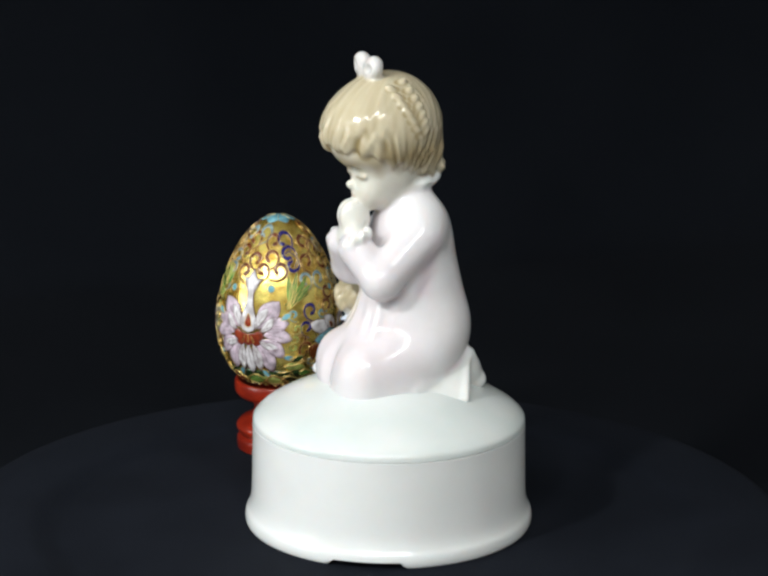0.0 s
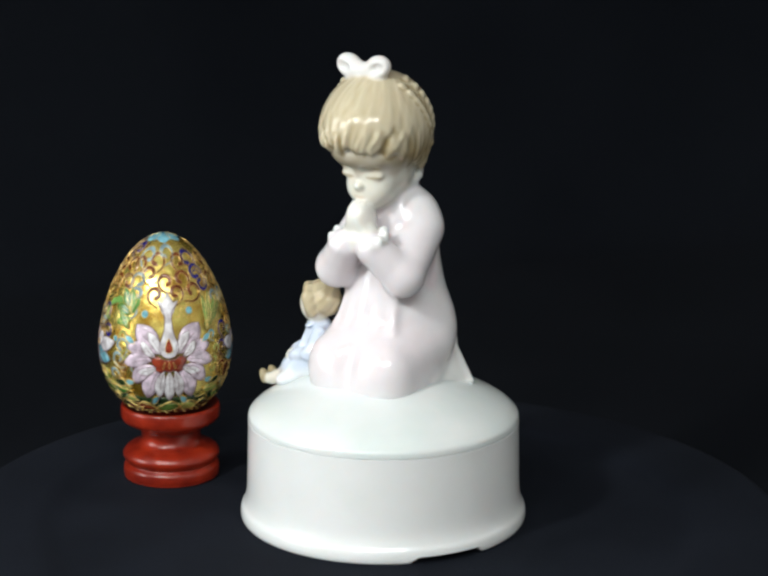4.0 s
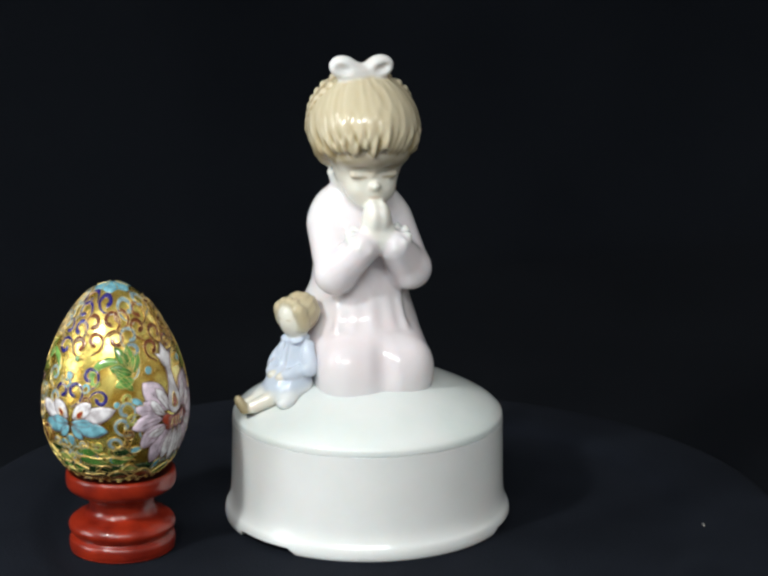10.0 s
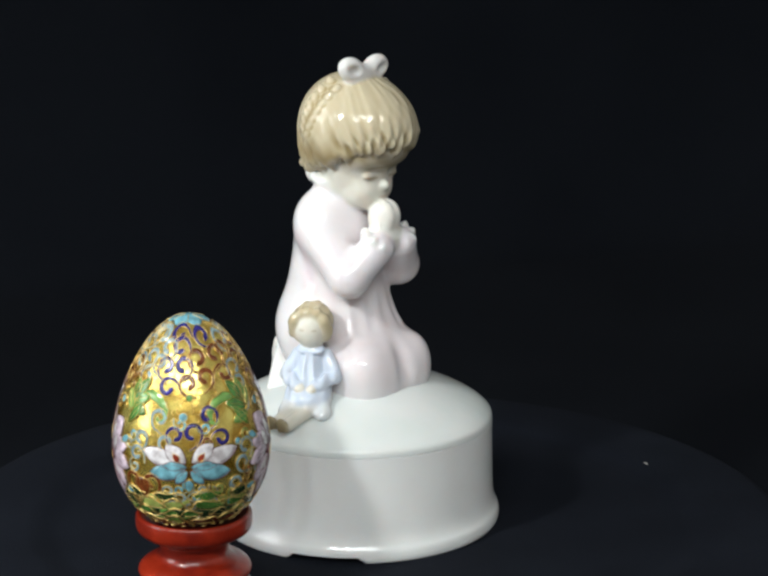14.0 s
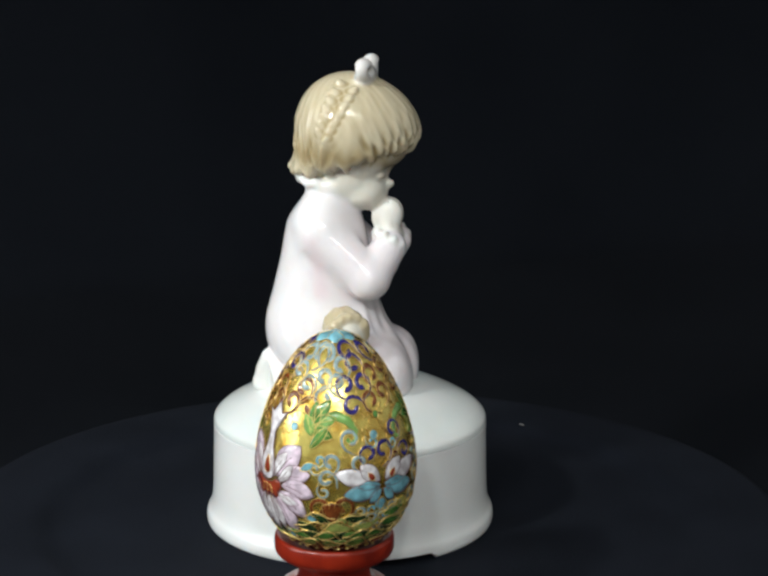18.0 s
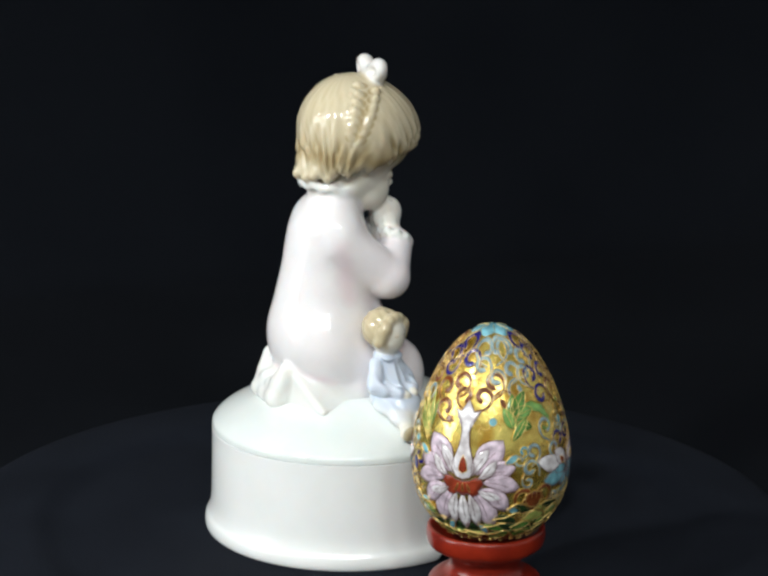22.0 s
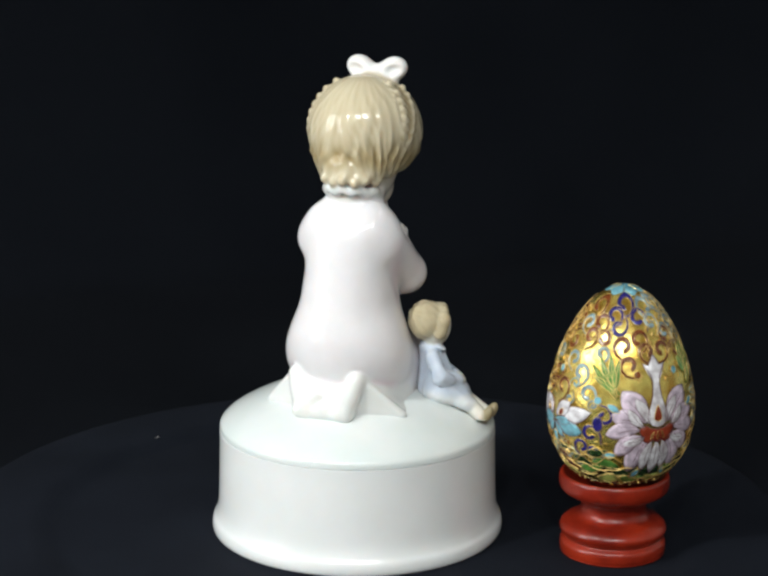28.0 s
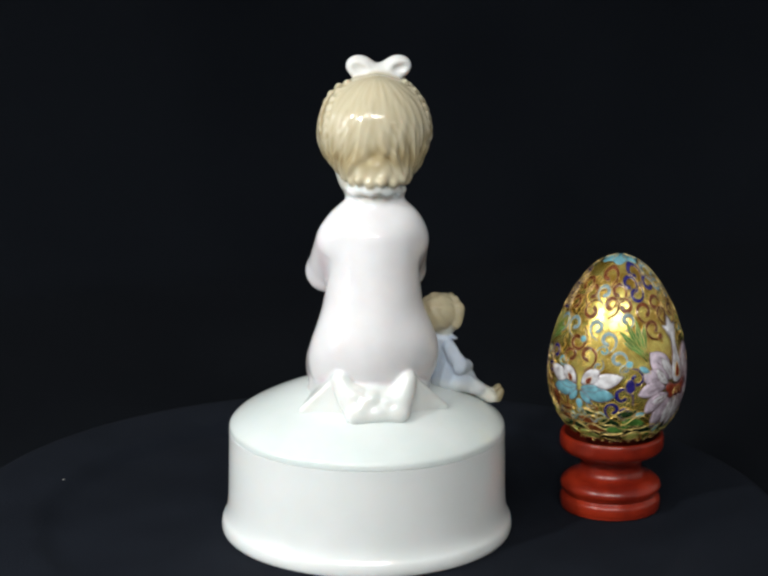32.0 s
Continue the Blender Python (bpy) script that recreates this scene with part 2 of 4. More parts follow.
slab("wall_east", 2.1, 2.2, -2.5, 1.5, -0.8, 1.75, WALL, "plain cream wall of the room")

# ---- table, turntable and backdrop ----


def backdrop_cloth():
    """A dark cloth that hangs behind the table and runs out over it, with shallow folds."""
    bm = bmesh.new()
    nx, path = 60, []
    for k in range(20):
        path.append((0.62 - 0.004 * k, 1.15 - k * 0.055))
    for k in range(1, 9):
        a = math.pi / 2 * k / 8
        path.append((0.544 - 0.08 * (1 - math.cos(a)), 0.105 - 0.135 * math.sin(a) - 0.0))
    for k in range(1, 14):
        path.append((0.464 - 0.13 * k, -0.03))
    rows = []
    for j, (y, z) in enumerate(path):
        row = []
        for i in range(nx + 1):
            x = -1.3 + 2.6 * i / nx
            f = 0.010 * math.sin(7 * x + 0.6) + 0.006 * math.sin(17 * x + 0.08 * j)
            g = max(0.0, min(1.0, (z + 0.02) * 5))
            row.append(bm.verts.new((x, y + f * g + 0.34 * x * max(0.0, min(1.0, (y + 0.3) / 0.8)), z)))
        rows.append(row)
    for p, q in zip(rows, rows[1:]):
        for i in range(nx):
            bm.faces.new((p[i], q[i], q[i + 1], p[i + 1]))
    ob = new("backdrop", finish("backdrop", bm, BACK_CLOTH))
    return tagged(ob, "black cloth backdrop hung behind and laid over the table", kind="structure")


backdrop_cloth()
slab("tabletop", -1.25, 1.25, -0.95, 0.92, -0.07, -0.034, FLOOR, "brown wooden table under the black cloth")
for sx in (-1.15, 1.15):
    for sy in (-0.85, 0.82):
        slab("table_leg", sx - 0.03, sx + 0.03, sy - 0.03, sy + 0.03, -0.8, -0.07, FLOOR, "square wooden table leg")

moving = []   # (thing, pose on the turntable)


def turntable():
    top = new("turntable")
    tagged(top, "round turntable covered with black cloth", "turntable")
    prof = [(0.5, 0.0)] + [(10 * k, 0.0) for k in range(1, 11)] + [(103, 0.3), (106, 1.3), (109, 2.2), (112, 2.6), (121, 2.6), (130, 2.6), (134.5, 2.45), (136.5, 1.8), (137.3, 0.4), (137.6, -6), (137.2, -20), (136.0, -27.5)]
    bm = lathe(prof, 160, lambda i, a, z: z + (0.2 * math.sin(3 * a + i * 0.7) if 13 < i < 18 else 0.0))
    part("cloth_cover", bm, CLOTH, top, "black cloth drawn over the round plate")
    part("plate", lathe([(1, -1.2), (103, -1.2), (112, 1.2), (133, 1.2), (134.8, 0.4), (135, -8), (134, -9.5), (1, -9.5)], 96), PLASTIC, top, "flat round plate under the cloth")
    part("base", lathe([(1, -9.6), (58, -9.6), (60, -12), (60, -27), (58, -29), (1, -29)], 96), PLASTIC, top, "round drive base below the plate")
    moving.append((top, Matrix.Identity(4)))


turntable()

# ---- the porcelain music box ----
GOWN, GOWN_PINK, HEM = (0.815, 0.786, 0.79), (0.785, 0.69, 0.715), (0.82, 0.82, 0.79)
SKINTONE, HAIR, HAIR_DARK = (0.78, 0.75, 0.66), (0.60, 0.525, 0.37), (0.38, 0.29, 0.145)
CREAM, BOWCOL = (0.80, 0.78, 0.72), (0.74, 0.725, 0.705)

LID = [(43.9, 33.60), (44.40, 33.68), (44.48, 34.1), (44.25, 35.6), (43.2, 36.9), (41.0, 38.7), (37.0, 41.0), (32.0, 43.4), (26.0, 45.9), (18.0, 48.2), (9.0, 49.7), (0.6, 50.0)]
DRUM = [(38.0, 2.5), (44.0, 0.6), (46.0, 0.0), (46.9, 0.5), (47.2, 2.0), (46.9, 4.0), (45.9, 6.0), (45.2, 9.0), (44.9, 14.0), (44.7, 22.0), (44.5, 30.0), (44.5, 33.0), (44.44, 33.45), (43.9, 33.56)]


def lid_height(r):
    return float(np.interp(r, [p[0] for p in LID[::-1]], [p[1] for p in LID[::-1]]))


def notch(i, a, z):
    """The foot ring is cut away in two places."""
    for c, half in ((-29.5, 15.5), (-150.5, 15.5)):
        d = abs((math.degrees(a) - c + 180) % 360 - 180)
        s = max(0.0, min(1.0, (half - d) / 2.5))
        if z < 2.2:
            z = max(z, 2.2 * s) if s > 0 else z
    return z


def hair_relief(P):
    """Combed locks: grooves that run from the crown down over the head, with waves towards the ends."""
    x, y, z = P[:, 0] + 2.2, P[:, 1] - 1.5, P[:, 2]
    phi = np.arctan2(x, -y)
    low = np.clip((136 + 2 * np.cos(phi) - z) / 11, 0.2, 1)
    # locks sweep outwards from a parting over the brow and wave towards their ends
    sweep = phi + 0.010 * (142 - z) * np.sin(phi - 0.35) + 0.0006 * (142 - z) ** 2 * np.sin(3 * phi + 0.8)
    wob = np.sin(z * 0.30 + 2 * phi) + 0.6 * np.sin(z * 0.52 - 3 * phi + 1.0)
    s1 = np.sin(6.5 * sweep + 0.6 * wob + 1.2 * np.sin(2 * phi))
    s2 = np.sin(23 * sweep + 1.3 * wob + 1.6 * np.sin(3 * phi)) + 0.7 * np.sin(38 * sweep - 1.7 * wob) + 0.35 * np.sin(57 * sweep + 2.2 * wob)
    side = np.clip(1.1 * np.abs(np.cos(phi)) + 0.25, 0, 1)
    ends = np.clip((136 - z) / 9, 0, 1)
    locks = (0.50 + 0.20 * np.sin(3 * phi + 1)) * (0.5 - np.sqrt(s1 * s1 + 0.03))
    return low * side * locks + np.maximum(low, 0.42) * side * (0.15 + 0.30 * ends) * s2


def hair_shape():
    back = ball((-2.4, 0.5, 130.8), (17.0, 16.5, 17.0))
    front = ball((-1.5, -4.6, 130.0), (15.7, 17.5, 14.2))
    nape = ball((-2.2, 5.8, 121.0), (10.6, 10.2, 8.0))

    def d(P):
        a, b, c = back(P), front(P), nape(P)
        k = 6.0
        h = np.clip(0.5 + 0.5 * (a - b) / k, 0, 1)
        e = a * (1 - h) + b * h - k * h * (1 - h)
        h = np.clip(0.5 + 0.5 * (e - c) / k, 0, 1)
        e = e * (1 - h) + c * h - k * h * (1 - h) + hair_relief(P)
        x, y = P[:, 0] + 2.2, P[:, 1] + 1.0
        phi = np.arctan2(x, -y)
        u = 1 - np.cos(phi)
        rim = 124.2 - 5.6 * np.minimum(u, 1) - 2.4 * np.clip(u - 1, 0, 1) + 2.0 * (np.abs(np.sin(6.5 * phi + 0.4 + 0.5 * np.sin(2 * phi))) - 0.6) + 0.7 * np.sin(21 * phi)
        cut = (rim - P[:, 2]) * 0.8
        k = 1.8
        h = np.clip(0.5 - 0.5 * (e - cut) / k, 0, 1)
        return e * (1 - h) + cut * h + k * h * (1 - h)
    return d


def groove_tint():
    """Where the darker hair colour goes, in the grooves between the locks."""
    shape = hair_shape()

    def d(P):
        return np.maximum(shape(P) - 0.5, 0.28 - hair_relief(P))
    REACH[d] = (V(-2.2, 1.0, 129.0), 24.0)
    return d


def praying_figure():
    """The kneeling child of glazed porcelain, modelled as one piece."""
    ops = [("add", loft([(44, -0.5, -1.8, 17.6, 19.6), (50, -0.5, -0.3, 17.6, 21.4), (55, -0.6, 1.9, 18.4, 21.8), (62, -1.2, 5.0, 18.6, 20.8), (69, -1.1, 8.0, 17.5, 18.4),
                         (77, -0.8, 8.2, 15.6, 16.8), (88, -1, 7.8, 14.3, 14.5), (96, -1, 7.8, 14.8, 13.1), (102, -1.2, 7.8, 13.8, 11.8), (107, -1.4, 6.6, 9.5, 8.6), (112, -1.6, 5.5, 8, 7.5)]), 1, GOWN)]
    # knees and thighs
    for s in (-1, 1):
        ops.append(("add", limb((s * 9.6 - 0.6, -11.2, 54.0), (s * 10.2 - 0.6, 8, 58), 9.4, 9.4), 4.0, GOWN))
        ops.append(("add", limb((s * 9.0 - 0.6, -11.3, 48.5), (s * 9.0 - 0.6, 2, 48.5), 9.3, 9.2), 4.0, GOWN))
    ops.append(("add", limb((-0.6, -10.8, 53.4), (-0.6, 5, 63), 8.2, 8.6), 6.0, GOWN))
    ops.append(("add", limb((-0.6, -10.8, 48.0), (-0.6, 0, 48.0), 9.2, 9.4), 4.0, GOWN))
    ops.append(("cut", limb((-0.6, -24.6, 46), (-0.2, -18.0, 66), 2.2, 0.4), 5.0, GOWN))
    # folds of the gown below the arms
    for x0, x1, r in ((-9.0, -12.5, 0.3), (-5.2, -8.0, 0.5), (-1.2, -2.2, 0.6), (3.2, 5.0, 0.5), (7.0, 9.6, 0.3)):
        ops.append(("add", limb((x0, -5.4 + abs(x0) * 0.25, 79), (x1, -11.2 + abs(x1) * 0.2, 66), r, r * 0.3), 4.2, GOWN))
    for x in (-5.0, -2.6, 0.4, 3.0):
        ops.append(("cut", limb((x, 22.4, 98), (x * 1.1, 24.2, 88), 0.25, 0.05), 1.2, GOWN))
    # seat
    ops.append(("add", ball((-1.2, 12.6, 63.4), (17.8, 11.8, 11.5)), 8.0, GOWN))
    ops.append(("paint", ball((-0.7, 15, 54.5), (19, 11, 2.6)), 3.0, GOWN_PINK))
    # hem drawn up into two peaks with pointed flaps on the lid, and the upturned soles between them
    for s, px, py in ((-1, -10.2, 25.0), (1, 11.4, 23.2)):
        ops.append(("add", limb((s * 13.4 - 0.6, 4, 49.0), (s * 11.5 - 0.6, 17, 50.0), 5.6, 5.2), 2.0, HEM))
        ops.append(("add", limb((px * 0.96, py - 2.4, 56.8), (s * 15.5, 15.5, 48.0), 1.6, 2.6), 2.2, HEM))
        ops.append(("add", sheet((px, py - 0.8, 57.0), (s * 22.4, 17.6, 45.2), (s * 18.0, 2.0, 46.0), 0.9), 2.0, HEM))
        ops.append(("add", sheet((px, py - 0.8, 57.0), (s * 22.4, 17.6, 45.2), (s * 9.0, 24.0, 44.5), 0.9), 1.6, HEM))
        ops.append(("add", sheet((px, py - 0.8, 57.0), (s * 18.0, 2.0, 48.0), (s * 8.0, 10.0, 55.0), 0.9), 2.0, HEM))
        ops.append(("add", limb((px * 0.94, py, 56.2), (s * 6.2, 26.4, 47.6), 2.4, 4.2), 1.8, HEM))
        ops.append(("add", ball((px * 0.78, py + 1.6, 51.6), (3.4, 2.6, 6.4), (18, s * 24, 0)), 1.2, HEM))
    ops.append(("add", ball((0.4, 23.4, 50.0), (9.6, 4.6, 5.4), (12, 0, 0)), 2.2, HEM))
    for x, y, z, r in ((-7.0, 26.4, 51.6, 2.4), (-2.6, 27.4, 50.2, 2.2), (2.0, 27.2, 51.4, 2.3), (6.6, 25.8, 52.4, 2.6), (0.0, 28.2, 47.4, 2.4)):
        ops.append(("add", ball((x, y, z), (r * 1.2, r, r)), 1.6, HEM))
    ops.append(("add", limb((-7.4, 28.0, 46.6), (7.4, 28.4, 46.4), 2.6, 2.4), 1.6, HEM))
    ops.append(("add", ball((4.0, 27.0, 49.0), (4.2, 2.8, 3.4), (0, 20, 0)), 1.2, HEM))
    ops.append(("add", ball((0.8, 25.4, 47.6), (8.2, 3.4, 4.4)), 1.6, HEM))
    ops.append(("paint", ball((-0.6, -8, 60), (23, 20, 15)), 12.0, (0.81, 0.742, 0.758)))
    # arms
    for s, ex in ((-1, -12.9), (1, 12.1)):
        sh = (s * 10.5 - 0.7, 7.0, 97.0)
        el = (ex, -7.7 + 0.5 * s, 84.2)
        ops.append(("add", limb(sh, el, 7.2, 6.6), 3.4, GOWN))
        ops.append(("add", ball((s * 7.2 - 1.2, 8.3, 102.0), (7.2, 7.5, 7.1)), 4.0, GOWN))
        ops.append(("add", limb(el, (s * 5.4 - 0.4, -13.6, 93.0), 6.6, 5.4), 1.6, GOWN))
        ops.append(("cut", limb((s * 16.2 - 1, 12.5, 91), (s * 16.6 - 1, 5.5, 81), 0.3, 0.3), 3.0, GOWN))
        ops.append(("paint", limb((s * 13 - 1, -2, 78.5), (s * 8 - 1, -12, 84), 2.4, 2.0), 4.0, GOWN_PINK))
    ops.append(("paint", ball((-0.8, -8, 91), (24, 17, 16)), 10.0, (0.81, 0.755, 0.772)))
    for s in (-1, 1):
        ops.append(("paint", limb((s * 15.5 - 1, 9, 96), (s * 15.0 - 1, 6, 80), 2.4, 2.6), 3.5, GOWN_PINK))
    # neck and ruffled collar
    ops.append(("add", ring((-1.6, 8.3, 112.8), 7.7, 1.6, (12, 0, 0), 9, 0.4), 1.6, HEM))
    ops.append(("add", ball((-1.4, 3.6, 112.6), (8.6, 10.6, 6.0)), 2.0, SKINTONE))
    # face
    ops.append(("add", ball((-0.9, -1.2, 117.6), (10.7, 11.7, 10.4), (-6, 0, 0)), 1.2, SKINTONE))
    ops.append(("add", ball((-1.1, -6.2, 122.0), (13.0, 12.8, 6.6), (-14, 0, 0)), 2.5, SKINTONE))
    for s in (-1, 1):
        ops.append(("add", ball((s * 3.5 - 1.0, -6.8, 111.6), (4.3, 4.3, 4.2)), 2.5, SKINTONE))
        ops.append(("cut", ball((s * 4.9 - 1.2, -13.9, 116.8), (3.2, 1.9, 1.5)), 2.0, SKINTONE))
        ops.append(("add", ball((s * 4.9 - 1.2, -10.6, 116.0), (2.8, 1.4, 1.5)), 0.8, SKINTONE))
    ops.append(("add", ball((-1.2, -12.4, 112.6), (1.6, 2.0, 1.4)), 1.2, SKINTONE))
    ops.append(("add", ball((-1.2, -10.0, 109.6), (2.4, 1.5, 0.8)), 0.7, SKINTONE))
    ops.append(("add", ball((-1.2, -9.3, 108.2), (1.9, 1.4, 0.8)), 0.6, SKINTONE))
    ops.append(("add", ball((-1.2, -7.4, 106.4), (3.4, 3.0, 2.5)), 3.0, SKINTONE))
    ops.append(("add", ball((-1.1, -4.4, 109.4), (6.8, 7.4, 4.6), (-10, 0, 0)), 3.0, SKINTONE))
    # painted eyes, brows and lips
    for s in (-1, 1):
        ops.append(("paint", ball((s * 4.9 - 1.2, -11.5, 115.3), (2.7, 1.8, 0.45)), 0.8, (0.50, 0.43, 0.30)))
        ops.append(("paint", ball((s * 4.9 - 1.2, -12.6, 118.6), (3.0, 2.4, 0.4)), 1.0, (0.55, 0.48, 0.34)))
    ops.append(("paint", ball((-1.2, -11.0, 108.9), (2.0, 1.8, 0.5)), 0.9, (0.66, 0.52, 0.40)))
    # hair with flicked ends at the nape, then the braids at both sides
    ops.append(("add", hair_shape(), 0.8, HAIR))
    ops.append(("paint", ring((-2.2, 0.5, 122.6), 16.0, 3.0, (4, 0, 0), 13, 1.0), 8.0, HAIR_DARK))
    ops.append(("paint", groove_tint(), 0.7, HAIR_DARK))
    for k in range(8):
        a = radians(112 + 136 * k / 7)
        x, y = -2.2 - 9.2 * math.sin(a), 4.8 - 10.0 * math.cos(a)
        ex, ey = -2.2 - (9.8 + 0.5 * (k % 3)) * math.sin(a + 0.16), 4.8 - (12.8 + 0.7 * (k % 2)) * math.cos(a + 0.16)
        ops.append(("add", limb((x, y, 121.0), (ex, ey, 116.8 + 0.7 * (k % 2)), 2.4, 1.5), 1.8, HAIR))
    shape, reach = hair_shape(), np.arange(4.0, 21.0, 0.1)
    for s in (-1, 1):
        for lane in (0, 1, 2):
            for k in range(7 if lane < 2 else 12):
                t = k / (6 if lane < 2 else 11)
                y = (-2.9 + 7.0 * t, 0.7 + 5.6 * t + 0.7 * math.sin(3.1 * t), 2.0 + 4.6 * t + 3.4 * math.sin(3.1 * t))[lane]
                z = (143.4 - 13.8 * t, 145.2 - 14.8 * t, 145.4 - 16.0 * t)[lane]
                d = shape(np.stack([-2.2 + s * reach, np.full_like(reach, y), np.full_like(reach, z)], 1))
                xs = reach[d < 0][-1]
                turn = (-50, 50, 75)[lane]
                p = V(-2.2 + s * xs, y, z)
                n = np.array([shape((p + e)[None])[0] - shape((p - e)[None])[0] for e in np.eye(3, dtype=np.float32) * 0.8])
                c = p - n / np.linalg.norm(n) * 1.0
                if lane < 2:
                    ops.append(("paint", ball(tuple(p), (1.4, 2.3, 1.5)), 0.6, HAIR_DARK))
                ops.append(("add", ball(tuple(c), (1.5, 2.8, 1.5) if lane < 2 else (1.2, 1.7, 1.0), (turn, 0, 0)), 0.4, HAIR))
    # bow
    for s in (-1, 1):
        c = (-4.0 + s * 5.5, -6.0 - s * 0.2, 149.3)
        ops.append(("add", ball(c, (4.9, 3.1, 3.8), (0, s * -18, -6)), 1.4, BOWCOL))
        for dy in (-1, 1):
            ops.append(("cut", ball((c[0] + s * 0.9, c[1] + dy * 3.5, c[2] - 0.2), (3.0, 2.2, 1.6), (0, s * -16, 0)), 1.2, BOWCOL))
    ops.append(("add", ball((-4.5, -6.0, 148.0), (3.4, 2.8, 2.6)), 2.0, BOWCOL))
    ops.append(("add", ball((-4.3, -5.2, 145.6), (6.6, 2.8, 2.6)), 1.6, BOWCOL))
    # ruffled cuffs and folded palms
    ops.append(("add", ring((-5.6, -13.0, 95.0), 4.3, 1.5, (28, 24, 0), 9, 0.5), 1.4, HEM))
    ops.append(("add", ring((4.8, -13.0, 95.6), 4.3, 1.5, (28, -24, 0), 9, 0.5), 1.4, HEM))
    ops.append(("add", limb((-4.0, -13.0, 95.0), (-1.9, -12.2, 102.0), 3.4, 3.0), 1.0, CREAM))
    ops.append(("add", limb((3.0, -13.0, 95.4), (0.7, -12.2, 102.0), 3.4, 3.0), 1.0, CREAM))
    ops.append(("add", limb((-0.6, -12.4, 96.0), (-0.6, -12.4, 105.0), 4.8, 1.8), 2.0, CREAM))
    for s in (-1, 1):
        ops.append(("add", ball((s * 1.5 - 0.6, -12.2, 102.2), (3.0, 4.9, 5.7), (14, 0, s * -4)), 1.0, CREAM))
    for s in (-1, 1):
        for k in (-1, 0, 1):
            ops.append(("cut", limb((s * 3.9 - 0.6, -12.2 + k * 2.3, 99.5), (s * 2.4 - 0.6, -11.4 + k * 1.5, 107.0), 0.18, 0.1), 0.9, CREAM))
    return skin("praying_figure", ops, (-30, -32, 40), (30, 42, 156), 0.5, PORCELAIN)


def toy_doll():
    """The small sitting doll that leans on the figure, in one piece."""
    BLUE, PALE, STRAW = (0.62, 0.68, 0.775), (0.76, 0.78, 0.79), (0.55, 0.47, 0.31)
    face = 30.0   # degrees by which the doll is turned from the figure's side to its front
    ca, sa = math.cos(radians(face)), math.sin(radians(face))

    def at(f, s, z):
        """f millimetres forward of the doll's seat, s to its side, z up."""
        return (-23.6 - f * ca + s * sa, -2.2 - f * sa - s * ca, z)
    ops = [("add", limb(at(0.6, 0, 61.5), at(2.6, 0, 50.5), 3.7, 5.6), 1, BLUE),
           ("add", ball(at(5.8, 0, 48.8), (8.0, 7.2, 4.6), (0, -18, face)), 3.0, BLUE),
           ("add", ball(at(5.2, 0, 47.0), (8.4, 7.4, 3.8), (0, -12, face)), 1.2, PALE),
           ("add", ball(at(11.0, 5.6, 44.6), (3.8, 2.8, 2.4), (0, -18, face)), 2.0, PALE),
           ("add", ball(at(11.0, -5.6, 44.8), (3.8, 2.8, 2.4), (0, -18, face)), 2.0, PALE)]
    for s in (-1, 1):
        ops.append(("add", limb(at(0.4, s * 4.4, 60.2), at(2.6, s * 7.6, 54.0), 2.2, 2.5), 0.5, BLUE))
        ops.append(("add", limb(at(2.6, s * 7.6, 54.0), at(8.6, s * 3.4, 52.0), 2.5, 2.1), 0.4, BLUE))
        ops.append(("cut", limb(at(4.4, s * 4.6, 59.0), at(4.6, s * 5.6, 54.6), 0.4, 0.5), 0.8, BLUE))
        ops.append(("add", ball(at(10.0, s * 1.9, 51.4), (1.7, 1.7, 1.4)), 0.4, SKINTONE))
        ops.append(("add", limb(at(10.5, s * 2.2, 45.8), (-41.2, -5.0 - s * 2.1, 41.2), 2.5, 2.1), 0.9, SKINTONE))
        ops.append(("add", ball((-43.0, -5.2 - s * 2.3, 41.4), (1.7, 1.9, 3.5), (0, -28, 0)), 0.6, (0.36, 0.30, 0.18)))
        ops.append(("add", limb(at(4.2, s * 0.9, 61.0), at(6.4, s * 1.5, 54.5), 0.7, 0.8), 0.35, BLUE))
        ops.append(("add", ball(at(3.0, s * 2.2, 62.6), (2.3, 2.4, 0.8), (0, -24, face)), 0.3, (0.60, 0.67, 0.78)))
    ops.append(("add", ring(at(0.8, 0, 62.2), 3.2, 0.5, (0, -8, face), 6, 0.2), 1.2, (0.62, 0.68, 0.78)))
    ops.append(("add", ball(at(1.6, 0, 69.2), (5.4, 5.6, 6.6), (0, 0, face)), 0.8, SKINTONE))
    ops.append(("add", ball(at(-0.8, 0, 70.8), (5.9, 6.5, 6.4), (0, 0, face)), 0.5, STRAW))
    for k in range(11):
        a = radians(-132 + 264 * k / 10)
        ops.append(("add", ball(at(3.4 + 0.9 * math.cos(a), 5.3 * math.sin(a), 70.0 + 4.8 * math.cos(a)), (1.6, 1.6, 1.7)), 1.1, STRAW))
    for s in (-1, 1):
        ops.append(("add", limb(at(4.2, s * 4.6, 72.0), at(2.4, s * 5.4, 67.6), 1.8, 1.5), 1.2, STRAW))
        ops.append(("paint", ball(at(6.8, s * 2.0, 69.4), (1.2, 0.9, 0.3), (0, 0, face)), 0.5, (0.60, 0.54, 0.42)))
